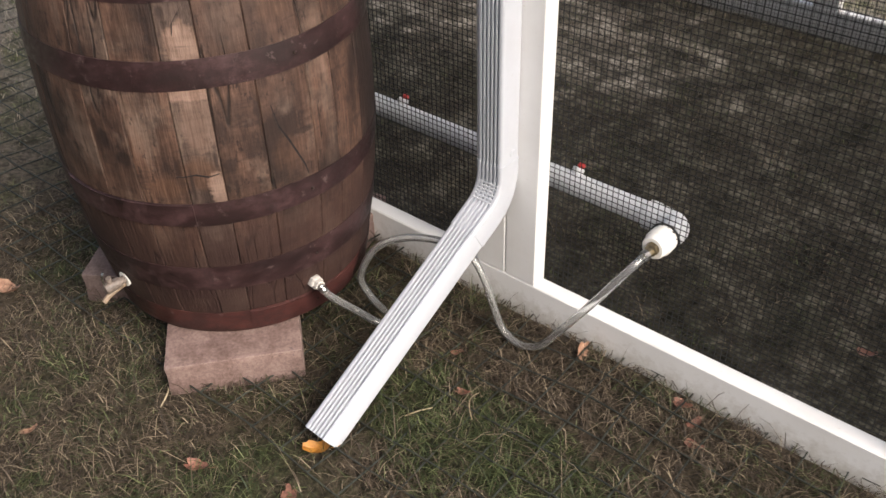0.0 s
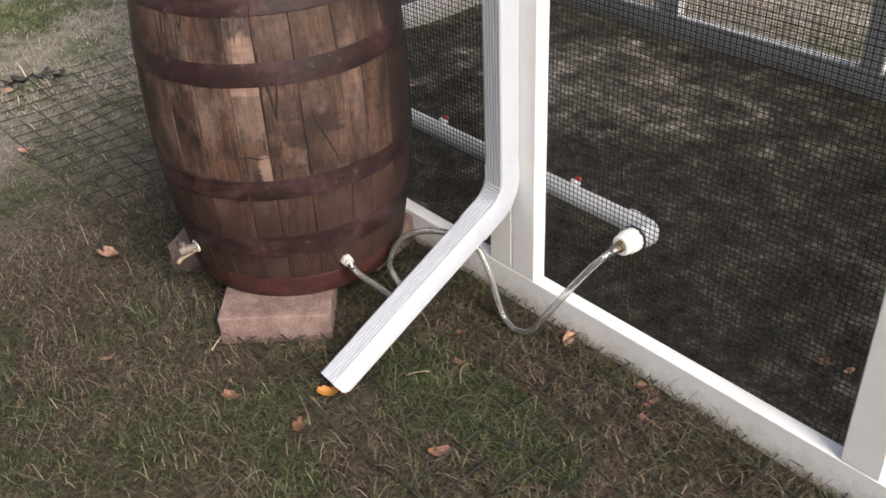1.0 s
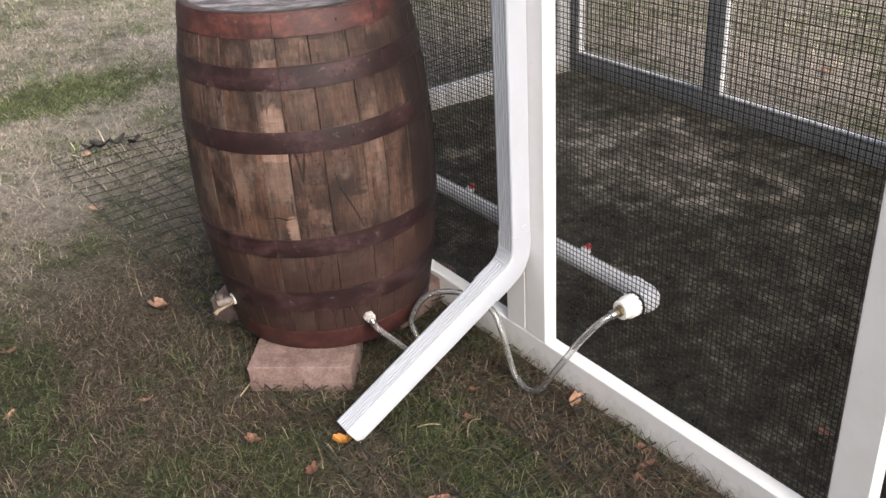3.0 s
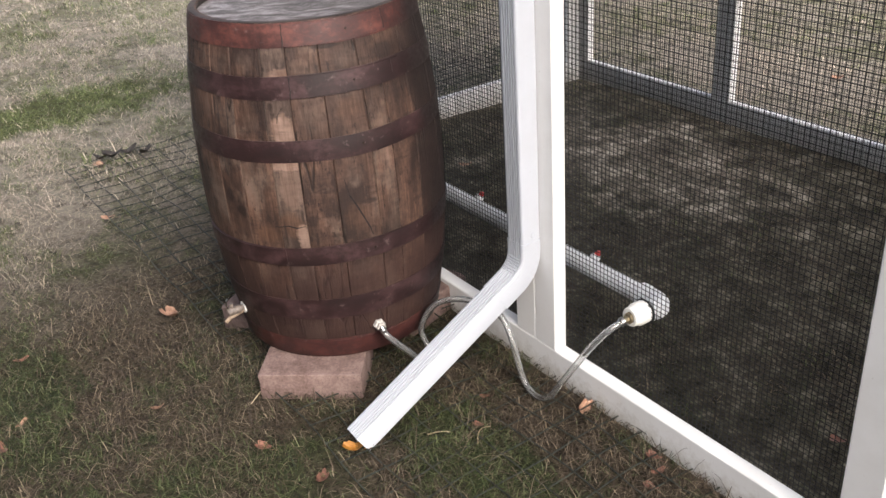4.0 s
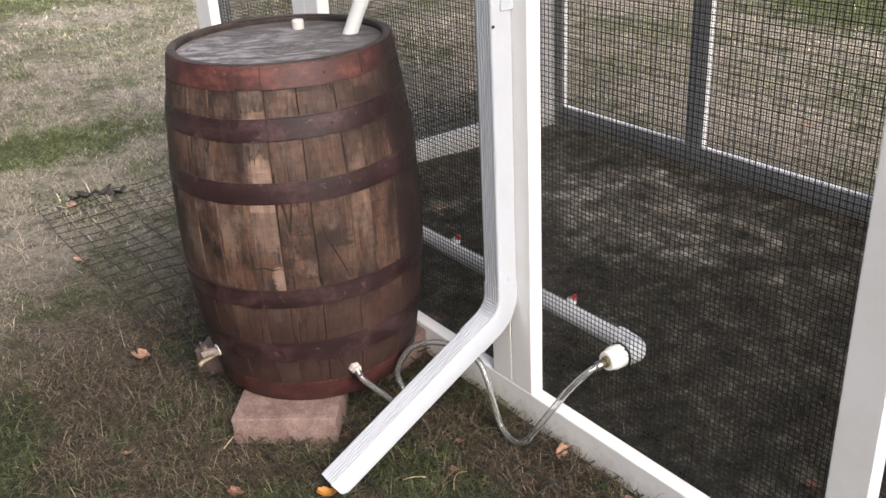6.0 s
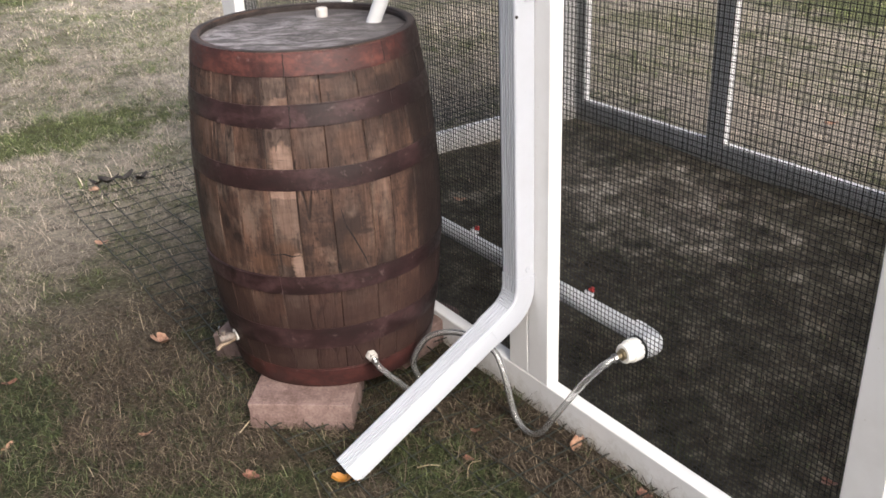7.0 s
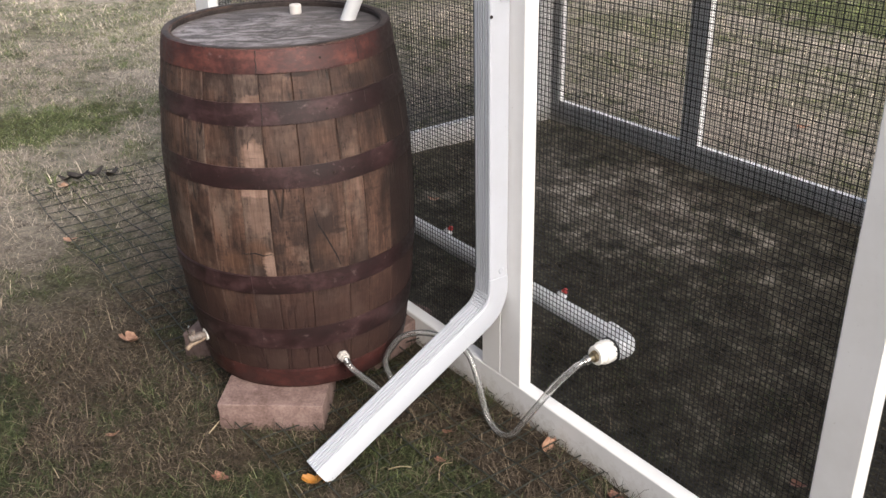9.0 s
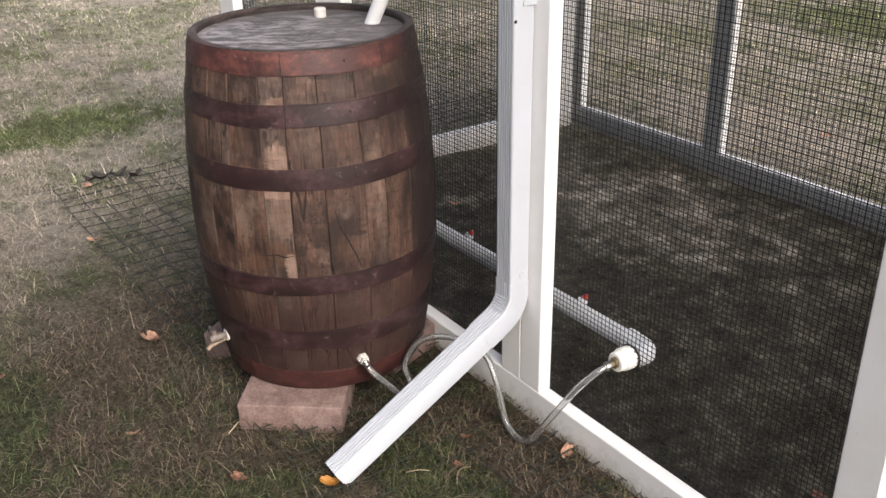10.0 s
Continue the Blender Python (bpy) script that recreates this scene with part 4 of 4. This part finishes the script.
# ---------------------------------------------------------------- poultry waterer
def build_waterer():
    py, pz, r = 0.075, 0.318, 0.0245
    w = thing("poultry_waterer", (0, 0, 0), "white plastic pipe waterer with drinking nipples inside the run", "waterer")
    part("pipe", lathe([(r, 0), (r, 2.13), (r - 0.004, 2.13), (r - 0.004, 0)], 32, towards((X0 + 0.005, py, pz), (1, 0, 0)), closed=True), PVC, w, smooth=True)
    bendc = [Vector((0.205, py, pz)), Vector((0.232, py, pz)), Vector((0.252, py - 0.006, pz + 0.001)), Vector((0.263, py - 0.022, pz + 0.004)), Vector((0.266, 0.012, pz + 0.013))]
    part("elbow", sweep(spline(bendc, 5), circle(0.0285, 28)), PVC, w, "white plastic elbow", smooth=True)
    part("collar", lathe([(0.0305, 0), (0.0305, 0.02), (0.025, 0.02), (0.025, 0)], 28, towards((0.19, py, pz), (1, 0, 0)), closed=True), PVC, w, smooth=True)
    part("seal", lathe([(0.030, 0), (0.0325, 0.003), (0.030, 0.006), (0.02, 0.006), (0.02, 0)], 28, towards((0.266, 0.012, pz + 0.013), (0, -1, 0)), closed=True), RUBBER, w, "black rubber ring")
    cap = part("bushing", lathe([(0.0, 0), (0.0275, 0), (0.0285, 0.003), (0.0285, 0.028), (0.0265, 0.031), (0.0245, 0.032), (0.0245, 0.046), (0.022, 0.05), (0.015, 0.05), (0.014, 0.045), (0, 0.045)], 32, towards((0.266, 0.008, pz + 0.014), (0, -1, 0.04))), FITTING, w, "off-white threaded bushing", smooth=True)
    part("barb", lathe([(0, 0), (0.014, 0), (0.014, 0.012), (0.009, 0.014), (0.0085, 0.03), (0, 0.03)], 6, towards((0.266, -0.036, pz + 0.015), (0, -1, 0))), BRASS, cap, "dull brass hose barb")
    part("clamp", lathe([(0.0112, 0), (0.0112, 0.009), (0.0085, 0.009), (0.0085, 0)], 16, towards((0.265, -0.060, pz + 0.014), (-0.2, -1, -0.25)), closed=True), STEEL, cap, "grey metal clamp")
    for x in (-1.5, -1.0, -0.5, 0.005):
        d = Vector((0.1, 0.55, 0.8)).normalized()
        at = Vector((x, py, pz)) + d * (r - 0.002)
        n = part("nipple", lathe([(0.0, 0), (0.0135, 0), (0.0135, 0.011), (0.0105, 0.014), (0.0, 0.014)], 14, towards(at, d)), PVC, w, "white drinking nipple body")
        part("trigger", lathe([(0.0, 0), (0.0075, 0), (0.0085, 0.01), (0.004, 0.014), (0, 0.015)], 12, towards(at + d * 0.013, d + Vector((0.4, 0, 0)))), RED, n, "red plastic trigger cup")


build_waterer()


# ---------------------------------------------------------------- hose
def build_hose():
    pts = [(-0.304, -0.396, 0.172), (-0.288, -0.385, 0.148), (-0.262, -0.345, 0.098), (-0.226, -0.318, 0.064), (-0.212, -0.290, 0.044), (-0.245, -0.264, 0.036),
           (-0.305, -0.256, 0.055), (-0.328, -0.258, 0.105), (-0.305, -0.228, 0.175), (-0.245, -0.192, 0.212), (-0.165, -0.160, 0.220), (-0.105, -0.14, 0.198), (-0.066, -0.14, 0.150),
           (-0.040, -0.14, 0.085), (-0.012, -0.14, 0.032), (0.035, -0.14, 0.016), (0.085, -0.14, 0.044), (0.128, -0.14, 0.108),
           (0.180, -0.138, 0.190), (0.224, -0.126, 0.264), (0.254, -0.098, 0.315), (0.265, -0.058, 0.333)]
    path = spline(pts, 7)
    bm = sweep(path, circle(0.0085, 14), None, caps=False)
    bore = sweep(path, circle(0.0060, 14), None, caps=False)
    inside = bpy.data.meshes.new("bore")
    bore.to_mesh(inside)
    bore.free()
    bm.from_mesh(inside)
    bpy.data.meshes.remove(inside)
    bm.verts.ensure_lookup_table()
    half = len(bm.verts) // 2
    for o, i in ((0, half), (half - 14, 2 * half - 14)):
        for k in range(14):
            bm.faces.new((bm.verts[o + k], bm.verts[o + (k + 1) % 14], bm.verts[i + (k + 1) % 14], bm.verts[i + k]))
    h = part("hose", bm, HOSE, smooth=True)
    tagged(h, "clear vinyl hose looping from barrel outlet to waterer bushing", "hose")


build_hose()


# ---------------------------------------------------------------- feed pipe into the barrel head
def build_feed():
    a, b = Vector((-0.610, -0.152, BZ + BH - 0.035)), Vector((-0.116, -0.070, 1.78))
    f = part("feed_pipe", sweep([a, (a + b) / 2, b], circle(0.0195, 24)), PVC, smooth=True)
    tagged(f, "white plastic feed pipe entering the barrel head", "pipe")


build_feed()


# ---------------------------------------------------------------- wire apron pegged on the lawn
def build_apron():
    verts, faces = [], []
    r2 = random.Random(21)
    g = 0.0014

    def wire(pts):
        for a, b in zip(pts, pts[1:]):
            d = (b - a).normalized()
            s = Vector((-d.y, d.x, 0)) * g
            u = Vector((0, 0, g))
            n = len(verts)
            for q in (a, b):
                verts.extend([q - s - u, q + s - u, q + s + u, q - s + u])
            faces.extend([(n, n + 1, n + 5, n + 4), (n + 1, n + 2, n + 6, n + 5), (n + 2, n + 3, n + 7, n + 6), (n + 3, n, n + 4, n + 7)])

    def height(x, y):
        return float(ground_height(x, y)) + 0.023 + 0.005 * math.sin(9 * x + 3 * y) + 0.003 * math.sin(17 * y - 6 * x)

    x0, x1 = X0 - 0.66, X1 + 0.66
    for k in range(9):
        y = -0.676 + 0.08 * k
        n = 80
        wire([Vector((x0 + (x1 - x0) * i / n, y + 0.004 * math.sin(0.9 * i + k), height(x0 + (x1 - x0) * i / n, y))) for i in range(n + 1)])
    x = x0
    while x < x1:
        wire([Vector((x + 0.004 * math.sin(i + 7 * x), -0.676 + 0.64 * i / 10, height(x, -0.676 + 0.64 * i / 10) - 0.003)) for i in range(11)])
        x += 0.08
    for k in range(8):
        x = x0 + 0.08 * k
        wire([Vector((x, -0.03 + 2.2 * i / 30, height(x, -0.03 + 2.2 * i / 30))) for i in range(31)])
    data = bpy.data.meshes.new("wire_apron")
    data.from_pydata([tuple(v) for v in verts], [], faces)
    ob = part("wire_apron", data, APRON)
    tagged(ob, "dark welded wire apron lying on the lawn round the run", "wire mesh", kind="stuff")


build_apron()


# ---------------------------------------------------------------- fallen leaves
def leaf_mesh(size, lobes, curl, seed):
    r2 = random.Random(seed)
    bm = bmesh.new()
    n = 22
    ring = []
    for k in range(n):
        a = 2 * math.pi * k / n
        r = size * (0.62 + 0.38 * abs(math.cos(lobes * a / 2)) ** 0.8) * (1.0 + r2.uniform(-0.08, 0.08))
        x, y = r * math.cos(a) * 1.25, r * math.sin(a) * 0.75
        ring.append((x, y, curl * ((x / size) ** 2 * 0.35 + abs(y / size) * 0.45) * size + r2.uniform(-1, 1) * 0.04 * size))
    top = [bm.verts.new(q) for q in ring]
    mid = [bm.verts.new((x * 0.5, y * 0.5, z * 0.35)) for x, y, z in ring]
    c = bm.verts.new((0, 0, 0))
    for k in range(n):
        j = (k + 1) % n
        bm.faces.new((top[k], top[j], mid[j], mid[k]))
        bm.faces.new((mid[k], mid[j], c))
    stem = [Vector((size * 1.1, 0, size * 0.1 * curl)), Vector((size * 1.5, size * 0.1, size * 0.06)), Vector((size * 1.85, size * 0.3, 0.0))]
    for a, b in zip(stem, stem[1:]):
        s = Vector((0, 0.0007, 0))
        bm.faces.new([bm.verts.new(q) for q in (a - s, a + s, b + s, b - s)])
    return bm


def build_leaves():
    spots = (
        (-0.597, -0.957, 0.016, 2, 1.0, 62, "t"), (-0.264, -0.800, 0.021, 3, 0.9, 30, "b"), (-1.043, -0.753, 0.037, 3, 1.3, 15, "t"), (-1.928, -0.679, 0.026, 3, 0.8, 80, "t"),
        (0.150, -0.080, 0.024, 5, 0.8, 100, "t"), (-2.504, -0.533, 0.030, 3, 0.9, 20, "t"), (-0.070, -0.734, 0.023, 5, 0.7, 140, "b"), (-0.698, -1.352, 0.028, 3, 0.9, 25, "b"),
        (-0.778, -1.276, 0.016, 2, 1.0, 120, "t"), (0.215, -0.556, 0.022, 2, 1.1, 70, "b"), (0.396, -0.080, 0.018, 3, 1.0, 10, "b"), (-0.110, -0.619, 0.024, 2, 1.2, 35, "g"),
        (-0.068, -0.240, 0.012, 3, 1.0, 60, "b"), (0.465, -0.164, 0.018, 3, 0.9, 5, "b"), (0.440, -0.110, 0.015, 2, 1.0, 70, "b"), (-1.096, -1.201, 0.020, 2, 1.0, 95, "b"),
        (-1.366, 0.656, 0.022, 2, 1.0, 40, "t"), (0.633, 0.300, 0.020, 3, 1.0, 12, "b"), (0.683, 0.314, 0.014, 2, 1.0, 80, "t"), (0.02, -0.325, 0.014, 3, 0.9, 20, "b"), (-0.95, 2.6, 0.03, 3, 0.9, 20, "t"), (-2.515, -0.47, 0.042, 3, 1.6, 70, "d"), (-2.505, -0.395, 0.034, 2, 1.6, 95, "d"), (-2.46, -0.34, 0.036, 3, 1.5, 120, "d"), (-2.53, -0.52, 0.030, 2, 1.6, 40, "d"),
    )
    kinds = {"t": (LEAF_TAN, "curled tan dry leaf fallen on the lawn"), "b": (LEAF_BROWN, "curled brown dry leaf fallen on the lawn"), "d": (LEAF_DARK, "blackened curled leaf lying on bleached lawn"), "g": (LEAF_GOLD, "golden orange leaf lying under the downspout end")}
    for k, (x, y, size, lobes, curl, turn, kind) in enumerate(spots):
        mat, label = kinds[kind]
        ob = part("fallen_leaf", leaf_mesh(size, lobes, curl, 40 + k), mat, smooth=True)
        ob.matrix_basis = pose(x, y, float(ground_height(x, y)) + (0.022 if lobes == 5 and kind == "t" else 0.030 if kind == "d" else 0.013), (62 if lobes == 5 and kind == "t" else (k * 37) % 24 - 12), (k * 53) % 20 - 10, turn)
        tagged(ob, label, "leaf", "fallen leaves")


build_leaves()


# ---------------------------------------------------------------- single pale straws on the turf
def build_straws():
    for x, y, length, turn, sway in ((-0.470, -0.709, 0.058, -52, 0.010), (0.085, -0.375, 0.075, 118, 0.012), (-0.03, -0.45, 0.06, 60, -0.008)):
        d = Vector((math.cos(radians(turn)), math.sin(radians(turn)), 0))
        n = Vector((-d.y, d.x, 0))
        z = float(ground_height(x, y)) + 0.016
        pts = [Vector((x, y, z)) + d * length * k / 4 + n * sway * math.sin(math.pi * k / 4) + Vector((0, 0, 0.012 * math.sin(math.pi * k / 4))) for k in range(5)]
        ob = part("straw", sweep(spline(pts, 3), [(0.0016 * math.cos(a), 0.0008 * math.sin(a)) for a in (math.pi * k / 3 for k in range(6))]), STRAW, smooth=True)
        tagged(ob, "pale bent dry straw lying on the turf", "straw", "loose straws")


build_straws()


# ---------------------------------------------------------------- grass
def blades(name, label, mat, regions, tilt, seed):
    """Many narrow three-point blades, one mesh. regions: x0, x1, y0, y1, blades a square metre, length, width."""
    g = np.random.default_rng(seed)
    allv, allf = [], []
    base = 0
    for x0, x1, y0, y1, per, length, width in regions:
        n = int((x1 - x0) * (y1 - y0) * per)
        tufts = max(1, n // 16)
        tx, ty, ta = g.uniform(x0, x1, tufts), g.uniform(y0, y1, tufts), g.uniform(0, 2 * np.pi, tufts)
        tl = g.lognormal(0, 0.3, tufts)
        own = g.integers(0, tufts, n)
        spread = 0.014 + 0.45 * length
        x, y = tx[own] + g.normal(0, spread, n), ty[own] + g.normal(0, spread, n)
        bare = np.clip(1.35 - np.hypot((x + 1.75) / 0.95, (y + 0.5) / 0.6), 0, 1) * 0.8
        # clumps: thin out by a slow pattern
        keep = 0.55 + 0.45 * np.sin(5.1 * x + 2.3 * np.sin(3.7 * y)) * np.sin(6.2 * y + 1.9 * np.sin(4.1 * x)) > g.uniform(0, 0.85, n)
        keep &= g.uniform(0, 1, n) > bare
        clear = np.ones(n, bool)
        for bx0, bx1, by0, by1 in ((X0 - DEEP - 0.004, X1, -DEEP - 0.004, 0.004), (X0 - DEEP - 0.004, X1, Y1 - 0.004, Y1 + DEEP + 0.004), (X0 - DEEP - 0.004, X0 + 0.004, 0, Y1)):
            clear &= ~((x > bx0) & (x < bx1) & (y > by0) & (y < by1))
        for cx, cy, turn in ((-0.445, -0.539, 50.3), (-0.575, -0.125, -72), (-0.807, -0.480, 34.5), (-0.82, -0.19, 40)):
            c, s = math.cos(radians(turn)), math.sin(radians(turn))
            u, v = (x - cx) * c + (y - cy) * s, -(x - cx) * s + (y - cy) * c
            clear &= ~((abs(u) < 0.145) & (abs(v) < 0.102))
        own = own[keep & clear]
        x, y = x[keep & clear], y[keep & clear]
        n = len(x)
        z = ground_height(x, y)
        L = length * g.lognormal(0, 0.35, n) * tl[own]
        W = width * g.uniform(0.6, 1.3, n)
        az = ta[own] + g.normal(0, 0.9, n)
        lean = np.clip(g.normal(tilt, 0.28, n), 0.05, 1.5)
        dx, dy = np.cos(az), np.sin(az)
        sx, sy = -dy * W / 2, dx * W / 2
        h1, r1 = L * 0.55 * np.cos(lean * 0.75), L * 0.55 * np.sin(lean * 0.75)
        h2, r2 = h1 + L * 0.45 * np.cos(np.minimum(lean * 1.35, 1.75)), r1 + L * 0.45 * np.sin(np.minimum(lean * 1.35, 1.75))
        lift = g.uniform(-0.003, 0.004, n) + np.where(lean > 0.9, g.uniform(0.0, 0.012, n), 0)
        v = np.empty((n, 5, 3))
        v[:, 0] = np.stack([x - sx, y - sy, z + lift], -1)
        v[:, 1] = np.stack([x + sx, y + sy, z + lift], -1)
        v[:, 2] = np.stack([x + dx * r1 + sx * 0.8, y + dy * r1 + sy * 0.8, z + lift + h1], -1)
        v[:, 3] = np.stack([x + dx * r1 - sx * 0.8, y + dy * r1 - sy * 0.8, z + lift + h1], -1)
        v[:, 4] = np.stack([x + dx * r2, y + dy * r2, z + lift + h2], -1)
        i = base + 5 * np.arange(n)
        allv.append(v.reshape(-1, 3))
        allf.append(np.stack([i, i + 1, i + 2, i, i + 2, i + 3, i + 3, i + 2, i + 4], -1).reshape(-1, 3))
        base += 5 * n
    v, f = np.concatenate(allv), np.concatenate(allf)
    data = bpy.data.meshes.new(name)
    data.vertices.add(len(v))
    data.vertices.foreach_set("co", v.ravel())
    data.loops.add(3 * len(f))
    data.loops.foreach_set("vertex_index", f.ravel().astype(np.int32))
    data.polygons.add(len(f))
    data.polygons.foreach_set("loop_start", np.arange(0, 3 * len(f), 3, dtype=np.int32))
    data.update()
    ob = part(name, data, mat)
    tagged(ob, label, "grass", kind="stuff")


blades("grass", "short mixed green and dry lawn grass", BLADE, (
    (-1.3, 1.3, -1.5, -0.04, 18000, 0.022, 0.0020), (-3.0, -1.3, -1.9, 0.3, 13000, 0.026, 0.0020), (-1.9, 1.4, 0.0, 1.79, 4500, 0.018, 0.0020),
    (-5.5, -3.0, -2.0, 1.6, 12000, 0.023, 0.0024), (-3.0, -1.95, 0.3, 2.2, 4000, 0.04, 0.003), (-4.5, 1.0, 1.83, 4.2, 2600, 0.024, 0.0028), (-10.0, -5.5, -3.0, 3.0, 4500, 0.028, 0.0040), (-6.0, 0.5, 4.2, 9.0, 900, 0.032, 0.0045), (-2.0, 1.6, -0.085, -0.048, 26000, 0.034, 0.0018), (-2.62, -2.30, -0.56, -0.38, 9000, 0.040, 0.0045),
), 1.1, 5)
blades("dry_thatch", "loose dry straw and clippings lying on the lawn", THATCH, (
    (-1.3, 1.3, -1.5, -0.04, 13500, 0.042, 0.0015), (-3.0, -1.3, -1.9, 0.3, 9000, 0.040, 0.0016), (-1.9, 1.4, 0.0, 1.79, 2600, 0.028, 0.0016),
    (-5.5, -3.0, -2.0, 1.6, 5000, 0.036, 0.0020), (-4.5, 1.0, 1.83, 4.2, 1500, 0.045, 0.0022),
), 1.42, 6)
